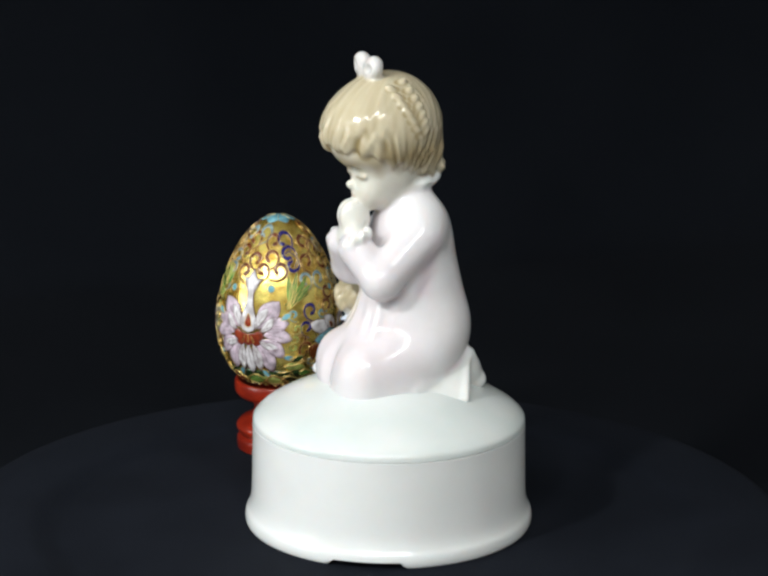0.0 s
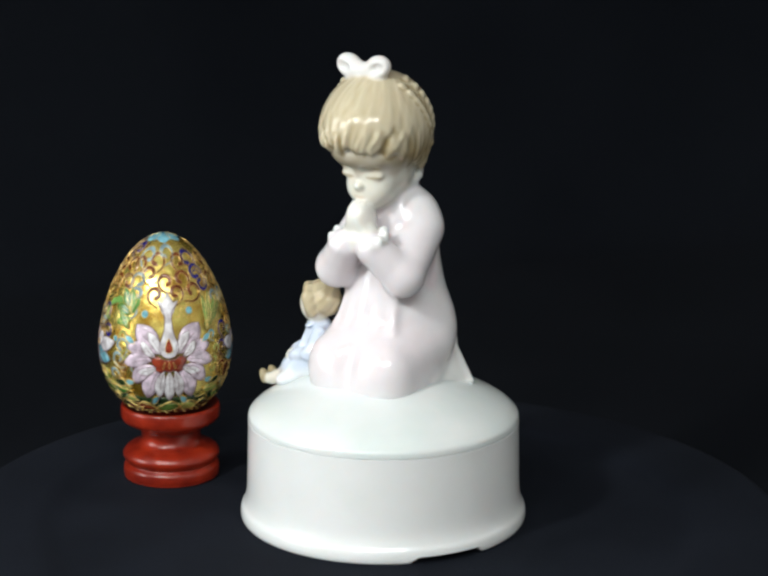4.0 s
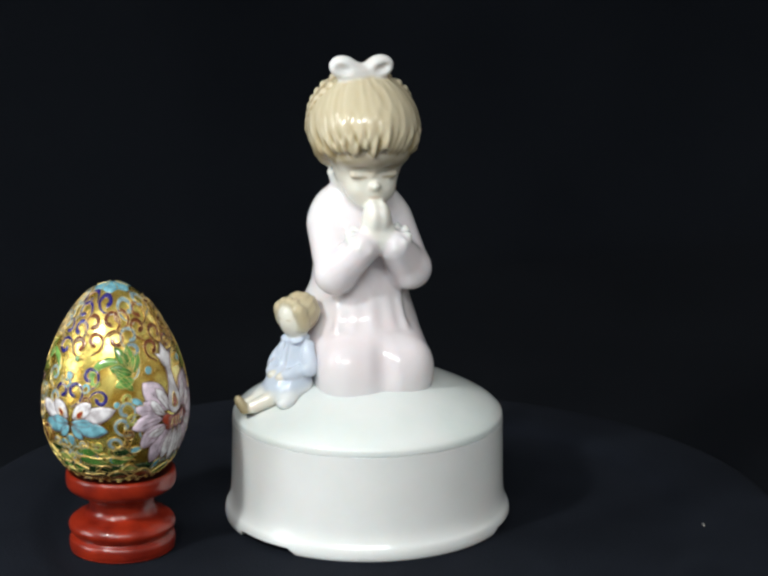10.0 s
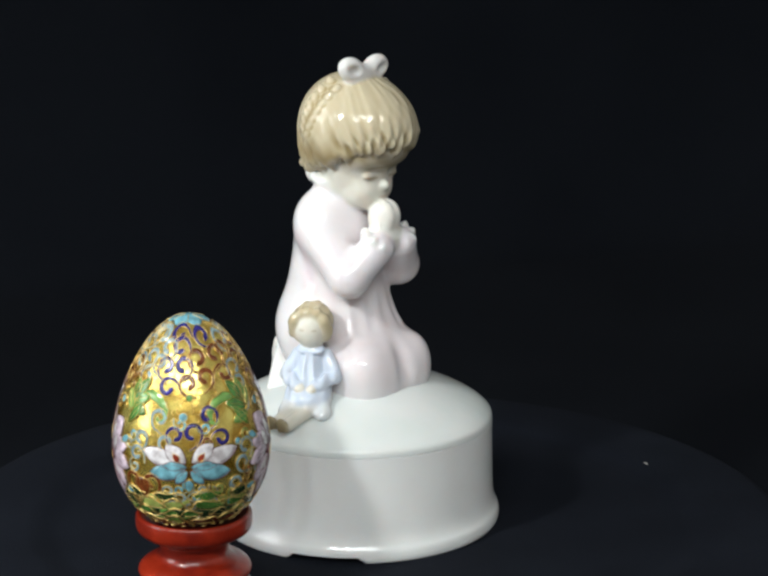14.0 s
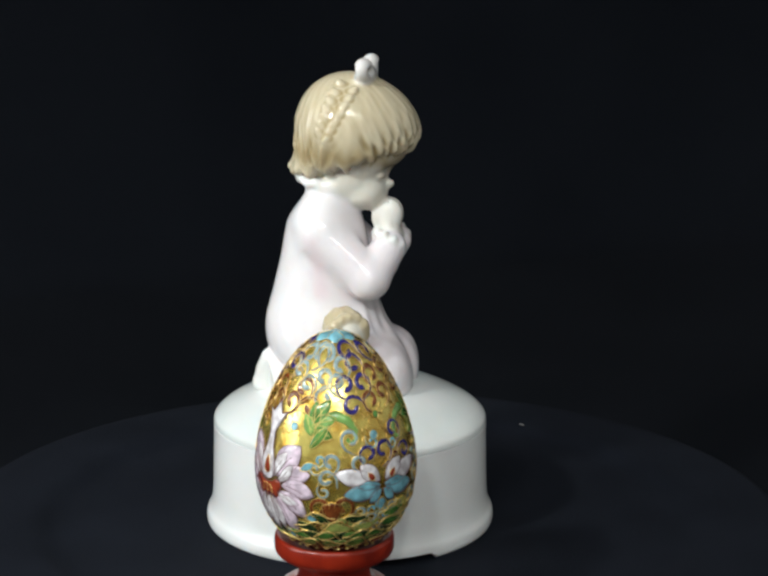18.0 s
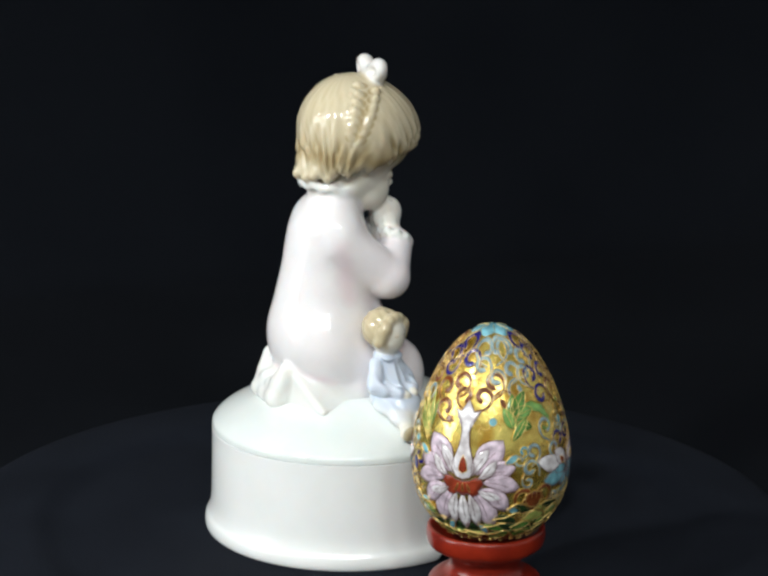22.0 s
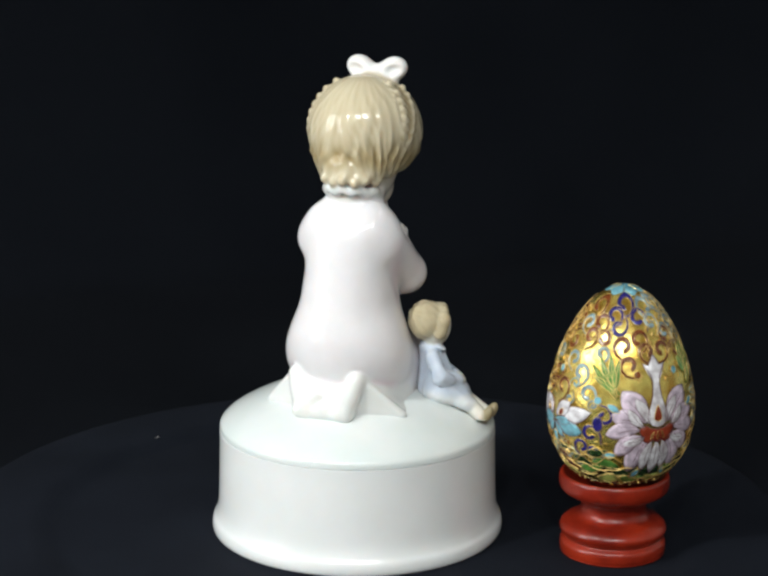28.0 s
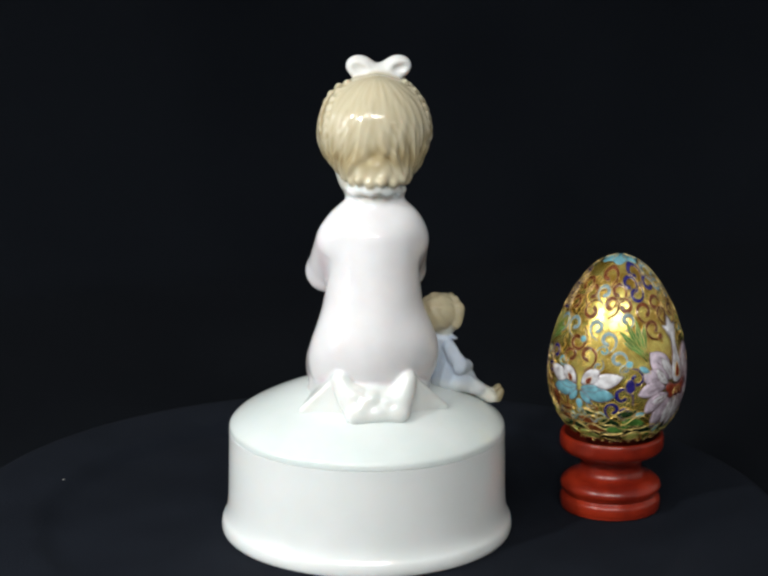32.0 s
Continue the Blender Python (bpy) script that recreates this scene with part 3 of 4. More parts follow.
    def folds(P):
        f = -((P[:, 0] + 23.6) * ca + (P[:, 1] + 2.2) * sa)
        q = (P[:, 0] + 23.6) * sa - (P[:, 1] + 2.2) * ca
        z = P[:, 2]
        hair = np.clip((z - 64) / 2, 0, 1) * np.clip((4.6 - f) / 1.5, 0, 1)
        dress = np.clip((60 - z) / 4, 0, 1) * np.clip((z - 45) / 2, 0, 1) * np.clip((12 - f) / 3, 0, 1)
        return 0.30 * hair * np.sin(q * 1.5 + np.sin(z * 0.9 + f)) * np.sin(z * 0.9 + 0.8 * f) + 0.26 * dress * np.sin(q * 1.9 + 0.25 * z)
    ops.append(("relief", folds, 0.5, STRAW))
    return skin("toy_doll", ops, (-50, -20, 40), (-12, 12, 80), 0.4, PORCELAIN)


def music_box():
    box = new("music_box")
    tagged(box, "white glazed porcelain music box with kneeling praying figure and doll", "music box")
    part("drum", lathe(rounded(DRUM, 5), 240, notch), WHITE_GLAZE, box, "white glazed round drum with a flared foot")
    lid = part("lid", lathe(rounded(LID, 5), 192), GREEN_GLAZE, box, "domed lid in pale green glaze")
    part("figure", praying_figure(), PORCELAIN, box, "kneeling figure in a pale pink gown with a white bow")
    part("doll_figure", toy_doll(), PORCELAIN, box, "sitting doll in a pale blue dress")
    # the figure looks towards the camera when the table has turned by 71.5 degrees
    moving.append((box, Matrix.Translation((0.00656, 0.00078, 0)) @ pose(0, 0, 0, 0, 0, -71.5)))
    return box


music_box()

# ---- the enamel egg on its stand ----
EGG_AT = (-0.0300, 0.0776)
EGG_Z0 = 0.0220
EGG_SHAPE = [(0.4, 0.0), (5.0, 0.5), (10.0, 2.1), (14.6, 5.0), (18.6, 9.4), (21.6, 15.0), (23.1, 21.0), (23.4, 26.5), (22.8, 32.0), (21.4, 38.0), (19.3, 44.2), (16.5, 50.2), (13.0, 55.8), (9.0, 60.2), (4.4, 63.2), (0.4, 64.1)]
EGG = [(r * 0.968, z * 1.002) for r, z in EGG_SHAPE]
GOLD = material("amber_enamel_on_gilt", (0.9, 0.7, 0.12), 0.25, 0.80, coat=1.0)
GOLD.node_tree.nodes["Principled BSDF"].inputs["Coat Roughness"].default_value = 0.2
noise_mix(GOLD, (0.52, 0.29, 0.018), (0.95, 0.80, 0.20), 160.0)
bump(GOLD, 420.0, 0.22, 0.0008)


EGG_FINE = np.array(rounded(EGG, 5))


def on_egg(phi, z, lift=0.0):
    """A point on the egg in metres: degrees round it, millimetres up it, millimetres off its skin."""
    z = min(max(z, 0.05), 64.8)
    r = float(np.interp(z, EGG_FINE[:, 1], EGG_FINE[:, 0]))
    dr = (float(np.interp(z + 0.3, EGG_FINE[:, 1], EGG_FINE[:, 0])) - float(np.interp(z - 0.3, EGG_FINE[:, 1], EGG_FINE[:, 0]))) / 0.6
    k = 1 / math.hypot(1, dr)
    a = radians(phi)
    r2, z2 = r + lift * k, z - lift * dr * k
    return Vector((r2 * math.cos(a), r2 * math.sin(a), z2)) / 1000


def egg_spot(phi, z, x, y, lift):
    """A point x, y millimetres to the right of and above a spot of the egg, seen from outside."""
    zz = z + y
    r = max(4.0, float(np.interp(min(max(z + y * 0.5, 1), 62), EGG_FINE[:, 1], EGG_FINE[:, 0])))
    return on_egg(phi + math.degrees(x / r), zz, lift)


def enamel(name, base, rough=0.16):
    m = material(name, base, rough, coat=0.5)
    noise_mix(m, tuple(v * 0.64 for v in base), tuple(min(0.88, v * 1.3) for v in base), 360.0)
    bump(m, 1300.0, 0.15, 0.0003)
    return m


ENAMEL = {"indigo": enamel("indigo_enamel", (0.024, 0.018, 0.15)), "brown": enamel("brown_enamel", (0.17, 0.046, 0.012)),
          "pale": enamel("pale_blue_enamel", (0.27, 0.37, 0.38)), "turquoise": enamel("turquoise_enamel", (0.18, 0.42, 0.49)),
          "green": enamel("green_enamel", (0.085, 0.22, 0.040)), "moss": enamel("moss_enamel", (0.34, 0.40, 0.10)), "leaf": enamel("leaf_green_enamel", (0.17, 0.34, 0.08)),
          "lilac": enamel("lilac_enamel", (0.65, 0.53, 0.61)), "white": enamel("white_enamel", (0.73, 0.66, 0.67)), "deep": enamel("deep_green_enamel", (0.022, 0.050, 0.014)),
          "red": enamel("red_enamel", (0.25, 0.038, 0.016)), "dark": enamel("maroon_enamel", (0.05, 0.016, 0.010))}
PLUM = material("plum_wire", (0.17, 0.085, 0.095), 0.42, 0.5)
WIRE = material("gilt_wire", (0.86, 0.62, 0.22), 0.38, 1.0)
bump(WIRE, 1500.0, 0.2, 0.0003)


def tube(bm, pts, r, closed):
    """A four-sided wire through the points."""
    n = len(pts)
    rings = []
    for i in range(n):
        a, b = pts[(i - 1) % n] if closed or i else pts[i], pts[(i + 1) % n] if closed or i < n - 1 else pts[i]
        t = (b - a).normalized()
        up = Vector((pts[i].x, pts[i].y, (pts[i].z - 0.027) * 0.6)).normalized()
        side = t.cross(up).normalized()
        up = side.cross(t).normalized()
        rings.append([bm.verts.new(pts[i] + (side * x + up * y) * r / 1000) for x, y in ((1, -0.6), (0.55, 1), (-0.55, 1), (-1, -0.6))])
    for i in range(n if closed else n - 1):
        p, q = rings[i], rings[(i + 1) % n]
        for k in range(4):
            bm.faces.new((p[k], p[(k + 1) % 4], q[(k + 1) % 4], q[k]))


def cell(thing, name, colour, phi, z, outline, wire=0.13, label="", up=0.0):
    """One enamel cell with its rim of gilt wire, from an outline in millimetres round a spot of the egg."""
    bm = bmesh.new()
    n = len(outline)
    cx, cy = sum(p[0] for p in outline) / n, sum(p[1] for p in outline) / n
    rings = []
    for f, lift in ((1.0, 0.05), (0.97, 0.28), (0.66, 0.34), (0.33, 0.34)):
        rings.append([bm.verts.new(egg_spot(phi, z, cx + (x - cx) * f, cy + (y - cy) * f, lift + up)) for x, y in outline])
    for p, q in zip(rings, rings[1:]):
        for k in range(n):
            bm.faces.new((p[k], p[(k + 1) % n], q[(k + 1) % n], q[k]))
    c = bm.verts.new(egg_spot(phi, z, cx, cy, 0.34 + up))
    for k in range(n):
        bm.faces.new((rings[-1][k], rings[-1][(k + 1) % n], c))
    ob = part(name, bm, ENAMEL[colour], thing, label)
    w = bmesh.new()
    tube(w, [egg_spot(phi, z, x, y, 0.28 + up) for x, y in outline], wire, True)
    part("wire", w, PLUM if name in ("petal", "drop_petal", "flower_heart", "vein") else WIRE, ob)
    return ob


def petal_line(x, y, angle, length, width, point=0.0, n=9, bend=0.0):
    """Outline of a petal that starts at x, y and runs along angle; bend curves it sideways."""
    out = []
    for side in (1, -1):
        for k in range(n) if side == 1 else range(n, 0, -1):
            t = k / n
            w = width / 2 * math.sin(math.pi * t ** (0.8 + point)) ** 0.75 if 0 < t < 1 else 0.0
            a = radians(angle) + bend * t
            out.append((x + math.cos(a) * length * t - math.sin(a) * w * side, y + math.sin(a) * length * t + math.cos(a) * w * side))
    return out[::-1]


def oval(x, y, a, b, n=12):
    return [(x + a * math.cos(2 * math.pi * k / n), y + b * math.sin(2 * math.pi * k / n)) for k in range(n)]


def scroll(thing, colour, phi, z, r, rot, flip, width=0.95):
    """A crook-shaped enamel scroll between two gilt wires."""
    z = min(z, 60.5)
    path = []
    for k in range(21):
        s = k / 20
        a = radians(rot) + flip * radians(285 * s)
        rad = r * (1.0 - 0.60 * s)
        path.append((rad * math.cos(a), rad * math.sin(a), width * (0.62 + 0.30 * math.sin(math.pi * s) + 0.45 * s ** 6)))
    # the tail leads away from the curl and bends under it
    x0, y0, w0 = path[0]
    ta, ra = radians(rot) - flip * math.pi / 2, radians(rot)
    tail = [(x0 + (math.cos(ta) * 0.58 * k - math.cos(ra) * 0.05 * k ** 3) * r, y0 + (math.sin(ta) * 0.58 * k - math.sin(ra) * 0.05 * k ** 3) * r, w0 * (1.15 - 0.22 * k)) for k in (3, 2, 1)]
    path = tail + path
    band(thing, "scroll", colour, phi, z, path)


def band(thing, name, colour, phi, z, path):
    """A strip of enamel between two gilt wires along x, y, width."""
    left, right = [], []
    for i, (x, y, w) in enumerate(path):
        a, b = path[max(i - 1, 0)], path[min(i + 1, len(path) - 1)]
        dx, dy = b[0] - a[0], b[1] - a[1]
        d = math.hypot(dx, dy) or 1.0
        left.append((x - dy / d * w / 2, y + dx / d * w / 2))
        right.append((x + dy / d * w / 2, y - dx / d * w / 2))
    bm = bmesh.new()
    rows = [[bm.verts.new(egg_spot(phi, z, l[0], l[1], 0.02)), bm.verts.new(egg_spot(phi, z, (l[0] * 2 + q[0]) / 3, (l[1] * 2 + q[1]) / 3, 0.30)),
             bm.verts.new(egg_spot(phi, z, (l[0] + q[0] * 2) / 3, (l[1] + q[1] * 2) / 3, 0.30)), bm.verts.new(egg_spot(phi, z, q[0], q[1], 0.02))] for l, q in zip(left, right)]
    for p, q in zip(rows, rows[1:]):
        for k in range(3):
            bm.faces.new((p[k], p[k + 1], q[k + 1], q[k]))
    ob = part(name, bm, ENAMEL[colour], thing)
    w = bmesh.new()
    tube(w, [egg_spot(phi, z, x, y, 0.24) for x, y in left + right[::-1]], 0.09, True)
    part("wire", w, WIRE, ob)


def hook(thing, colour, phi, z, r, turn, flip):
    """A scroll whose stem leads down from its right (flip 1) or left (-1) side, the whole turned by degrees."""
    scroll(thing, colour, phi, z, r * 1.24, (0 if flip > 0 else 180) + turn, flip, 1.5)


def flower_petal(thing, colour, phi, z, x, y, angle, length, width, bend, up):
    """A petal with a curved line of wire down its middle."""
    ob = cell(thing, "petal", colour, phi, z, petal_line(x, y, angle, length, width, 0.35, bend=bend), 0.085, up=up)
    w = bmesh.new()
    line = []
    for k in range(6):
        t = 0.08 + 0.12 * k
        a = radians(angle) + bend * t
        line.append(egg_spot(phi, z, x + math.cos(a) * length * t - math.sin(a) * 1.1 * (bend or 0.1) * width * t * t, y + math.sin(a) * length * t + math.cos(a) * 1.1 * (bend or 0.1) * width * t * t, 0.36 + up))
    tube(w, line, 0.08, False)
    part("vein", w, PLUM, ob)


def great_flower(thing, phi, z):
    """The large lilac flower with its red heart and white drop; each row is one petal of the right half."""
    rows = ((5.0, 2.2, 34, 10.4, 5.6, -0.3, "lilac", 0.0), (5.6, 0.8, 8, 10.6, 5.2, -0.3, "lilac", 0.02), (5.0, -1.0, -22, 10.4, 5.4, -0.3, "lilac", 0.04),
            (3.2, -2.2, -50, 12.4, 6.0, -0.25, "lilac", 0.0), (1.8, -2.8, -68, 10.6, 3.8, -0.2, "white", 0.05),
            (3.8, 2.8, 64, 12.4, 7.4, -0.2, "lilac", 0.0), (2.8, 2.6, 72, 9.0, 3.4, -0.2, "white", 0.06), (4.4, 1.8, 30, 7.4, 3.0, 0.3, "white", 0.07), (4.2, -1.4, -36, 7.6, 3.0, 0.3, "white", 0.07))
    for x, y, a, ln, wd, bend, col, up in rows:
        flower_petal(thing, col, phi, z, x, y, a, ln, wd, bend, up)
        flower_petal(thing, col, phi, z, -x, y, 180 - a, ln, wd, -bend, up + 0.005)
    flower_petal(thing, "white", phi, z, 0, -2.8, -90, 11.6, 4.2, 0.0, 0.06)
    for x, y, a in ((11.8, 6.2, 28), (12.2, -7.4, -8), (4.0, -12.4, -50)):
        cell(thing, "leaf", "turquoise", phi, z, petal_line(x, y, a, 4.6, 2.2, 0.3))
        cell(thing, "leaf", "turquoise", phi, z, petal_line(-x, y, 180 - a, 4.6, 2.2, 0.3))
    heart = [(-6.0, 0.4), (-5.2, 2.0), (-3.6, 2.2), (-2.2, 1.2), (0, 0.8), (2.2, 1.2), (3.6, 2.2), (5.2, 2.0), (6.0, 0.4), (4.9, -1.2), (4.4, -2.8), (2.8, -3.6), (1.6, -2.6), (0, -3.4), (-1.6, -2.6), (-2.8, -3.6), (-4.4, -2.8), (-4.9, -1.2)]
    cell(thing, "flower_heart", "red", phi, z, heart[::-1], label="brown-red enamel flower heart", up=0.08)
    for x in (-2.2, 0.0, 2.2):
        cell(thing, "heart_line", "brown", phi, z, petal_line(x, -2.2, 90 + x * 10, 2.6, 0.6), 0.1, up=0.12)
    drop = [(0, 1.4), (2.0, 2.0), (3.2, 3.8), (3.2, 6.0), (2.3, 8.4), (1.5, 11.0), (1.2, 14.4), (1.5, 16.8), (2.8, 18.4), (4.4, 20.4), (2.2, 19.8), (1.4, 21.0), (0, 23.0), (-1.4, 21.0), (-2.2, 19.8), (-4.4, 20.4), (-2.8, 18.4), (-1.5, 16.8), (-1.2, 14.4), (-1.5, 11.0), (-2.3, 8.4), (-3.2, 6.0), (-3.2, 3.8), (-2.0, 2.0)]
    cell(thing, "drop_petal", "white", phi, z, drop, label="white drop-shaped petal with a red spot", up=0.1)
    cell(thing, "petal_spot", "red", phi, z, petal_line(0, 3.2, 90, 5.0, 2.5, -0.3), 0.12, up=0.14)


def lotus(thing, phi, z):
    """The smaller white and turquoise lotus."""
    for x, y, a, ln, wd, b, col, up in ((1.2, 0.0, 12, 14.0, 5.2, 0.05, "white", 0.0), (0.8, -1.6, -14, 11.5, 5.0, 0.12, "turquoise", 0.03), (0.8, 0.2, 40, 8.2, 4.6, 0.0, "white", 0.04), (0.4, -1.0, 8, 7.6, 2.6, -0.1, "turquoise", 0.05), (0.4, -2.0, -48, 5.6, 2.8, 0, "turquoise", 0.05)):
        cell(thing, "petal", col, phi, z, petal_line(x, y, a, ln, wd, 0.3, bend=b), 0.10, up=up)
        cell(thing, "petal", col, phi, z, petal_line(-x, y, 180 - a, ln * 0.94, wd, 0.3, bend=-b), 0.10, up=up + 0.004)
    for s in (-1, 1):
        cell(thing, "petal_spot", "red", phi, z, petal_line(s * 2.6, 0.6, 90 - s * 38, 3.0, 1.7), 0.1, up=0.08)
    cell(thing, "leaf", "turquoise", phi, z, petal_line(0, -4.6, -92, 4.2, 2.8))


def leaf_fan(thing, phi, z, lean, blades, arm):
    """A spray of pointed green blades that rise from one base; arm gives the side to which a broad tendril arches over."""
    for k, (turn, ln, wd, dx, dy) in enumerate(blades):
        a = 90 + lean + turn
        ob = cell(thing, "leaf_blade", ("green", "leaf", "green")[k % 3], phi, z, petal_line(dx, dy, a, ln, wd, 0.1, bend=0.003 * turn), 0.10, up=0.02 * k)
        w = bmesh.new()
        tube(w, [egg_spot(phi, z, dx + math.cos(radians(a) + 0.003 * turn * t) * ln * t, dy + math.sin(radians(a) + 0.003 * turn * t) * ln * t, 0.36 + 0.02 * k) for t in (0.1, 0.3, 0.5, 0.7, 0.85)], 0.08, False)
        part("vein", w, WIRE, ob)
    if arm:
        path = ((1.0, 6.0, 2.0), (3.6, 8.4, 2.5), (7.0, 8.9, 2.6), (10.4, 7.6, 2.4), (12.6, 5.0, 2.1), (12.8, 2.6, 1.7), (11.2, 1.8, 1.4), (10.2, 3.0, 1.2))
        band(thing, "tendril", "leaf", phi, z, [(arm * x, y, w) for x, y, w in path])


def egg():
    thing = new("cloisonne_egg")
    tagged(thing, "gilded cloisonne egg with enamel flowers, scrolls and leaves", "ornamental egg")
    part("shell", lathe(rounded(EGG, 5), 128), GOLD, thing, "gilded metal shell")
    rnd = random.Random(5)
    great_flower(thing, 63, 24.0)
    great_flower(thing, 242, 24.8)
    lotus(thing, 153, 26.6)
    lotus(thing, 333, 25.6)
    grass = ((-34, 10.5, 2.2, -1.0, 2.0), (-20, 13.5, 2.4, -0.6, 0.5), (-6, 14.5, 2.4, 0.0, 0.0), (9, 13.5, 2.3, 0.4, 0.6), (24, 10.0, 2.2, 0.8, 2.0))
    lobed = ((-58, 6.6, 3.6, 0.0, 5.0), (-30, 7.4, 3.8, 0.0, 6.0), (-2, 8.4, 3.8, 0.0, 6.6), (28, 7.6, 3.8, 0.2, 5.0), (54, 6.4, 3.4, 0.4, 3.2), (0, 8.0, 2.6, 0.0, 0.0))
    leaf_fan(thing, 31, 33.4, 34, grass, 0)
    leaf_fan(thing, 99, 36.2, -38, lobed, 1)
    leaf_fan(thing, 205, 35.4, 42, lobed, -1)
    leaf_fan(thing, 278, 34.0, -30, grass, 0)
    # scrolls: degrees round the egg, height, radius, turn, side of the stem
    scrolls = (("indigo", ((143, 34.6, 2.0, 0, -1), (156, 35.1, 2.2, 0, 1), (169, 39.8, 2.1, 0, 1), (178, 33.3, 1.8, -90, -1), (137, 60.6, 1.7, 90, 1), (178, 60.2, 1.7, 20, -1), (143, 57.6, 1.9, 40, 1), (129, 52.6, 2.0, 0, -1), (148, 52.8, 2.0, 0, 1), (134, 47.3, 2.0, 80, 1))),
               ("indigo", ((280, 57.3, 2.3, 0, 1), (284, 52.8, 2.2, 30, 1), (288, 49.3, 2.0, 180, -1), (301, 33.7, 2.0, 0, -1), (296, 27.8, 1.8, 0, -1), (20, 57.3, 1.9, 0, 1), (28, 54.2, 1.8, 150, -1), (34, 60.6, 2.0, 0, 1), (54, 56.8, 2.0, 40, 1))),
               ("indigo", ((21, 28.5, 1.9, 200, -1), (10, 22.8, 2.1, 60, 1), (2, 18.0, 1.9, 0, -1), (13, 16.8, 1.9, 90, -1))),
               ("brown", ((200, 56.1, 1.9, -15, 1), (263, 57.1, 1.9, 0, -1), (241, 51.0, 2.0, 20, -1), (261, 51.7, 2.2, -20, 1), (252, 47.6, 1.8, 10, 1), (272, 47.7, 2.2, -40, 1), (220, 53.3, 1.8, 0, -1), (296, 20.2, 2.1, 0, -1), (314, 19.4, 1.9, 0, 1), (228, 57.4, 2.0, 0, 1))),
               ("brown", ((164, 54.6, 2.0, 0, -1), (187, 55.4, 2.0, 0, 1), (170, 49.8, 1.9, 0, 1), (153, 48.3, 2.0, 20, -1), (192, 50.2, 1.9, -90, -1), (108, 19.9, 2.2, 0, -1), (124, 20.2, 2.2, 0, 1), (229, 47.0, 1.9, 0, -1))),
               ("brown", ((34, 49.1, 2.2, 20, -1), (51, 51.0, 2.1, 0, 1), (40, 43.8, 2.2, 40, -1), (58, 47.7, 2.0, 20, -1), (75, 47.8, 2.0, -20, 1), (85, 51.5, 2.2, 0, 1), (96, 47.0, 2.0, -90, -1), (12, 50.8, 1.8, -90, -1))),
               ("brown", ((346, 59.5, 2.1, 0, 1), (328, 54.0, 2.0, 0, -1), (4, 55.1, 1.9, 0, 1), (356, 51.1, 1.9, 0, 1), (334, 48.8, 2.0, 150, 1), (326, 39.1, 2.3, 150, -1), (339, 35.1, 2.3, 0, 1), (322, 34.3, 2.0, 0, -1), (312, 56.0, 2.0, 0, 1), (308, 50.0, 2.0, 0, -1))),
               ("pale", ((208, 46.7, 2.0, 0, -1), (212, 58.6, 2.1, 0, -1), (198, 29.6, 2.2, 0, 1), (214, 23.2, 1.9, 0, -1), (188, 19.2, 1.8, 0, 1), (207, 51.0, 2.2, 0, -1), (195, 25.1, 2.0, 40, -1), (88, 52.6, 1.7, 30, 1), (205, 42.0, 1.7, 0, 1), (243, 59.6, 1.9, 0, 1))),
               ("pale", ((106, 59.8, 2.0, 0, -1), (107, 49.3, 1.9, 150, 1), (130, 39.0, 2.0, 0, -1), (115, 32.8, 1.8, 0, 1), (112, 28.3, 1.8, 60, 1), (136, 32.5, 1.7, 40, -1), (72, 59.6, 2.0, 0, -1), (105, 54.5, 1.7, 0, 1), (92, 60.0, 2.0, 0, 1), (71, 55.6, 1.8, 30, 1))),
               ("pale", ((126, 57.2, 1.9, 0, 1), (120, 53.4, 1.7, 0, -1), (356, 40.4, 2.1, 0, 1), (6, 34.6, 2.1, 20, 1), (318, 44.0, 2.0, 0, -1), (300, 44.0, 2.0, 0, 1), (344, 44.0, 1.8, 0, -1), (345, 54.6, 1.7, 0, -1), (14, 46.8, 1.5, 0, 1))))
    taken = [(63, 44.0, 4.0), (242, 44.0, 4.0), (23, 40.0, 7.0), (112, 41.0, 7.5), (194, 41.0, 7.5), (285, 40.0, 7.0)]
    for colour, rows in scrolls:
        for phi, z, r, turn, flip in rows:
            hook(thing, colour, phi, z, r, turn, flip)
            taken.append((phi, z, r * 1.4))
    for phi, z, r, col in ((220, 40.8, 1.3, "turquoise"), (263, 41.6, 1.3, "turquoise"), (149, 39.5, 1.3, "turquoise"), (191, 31.6, 1.1, "turquoise"), (84, 41.5, 1.2, "turquoise"), (154, 44.6, 1.0, "green"), (15, 33.2, 1.3, "turquoise"), (47, 41.2, 1.1, "brown"), (332, 40.0, 1.2, "turquoise")):
        cell(thing, "dot", col, phi, z, oval(0, 0, r, r, 10), 0.11)
        taken.append((phi, z, r + 0.3))
    cell(thing, "cloud", "indigo", 16, 26.0, oval(0, 0, 1.7, 2.6, 12), 0.13)
    for phi in (116, 305):
        cell(thing, "cloud", "brown", phi, 17.6, petal_line(0, 4.0, -90, 7.0, 5.6, -0.3), 0.13)
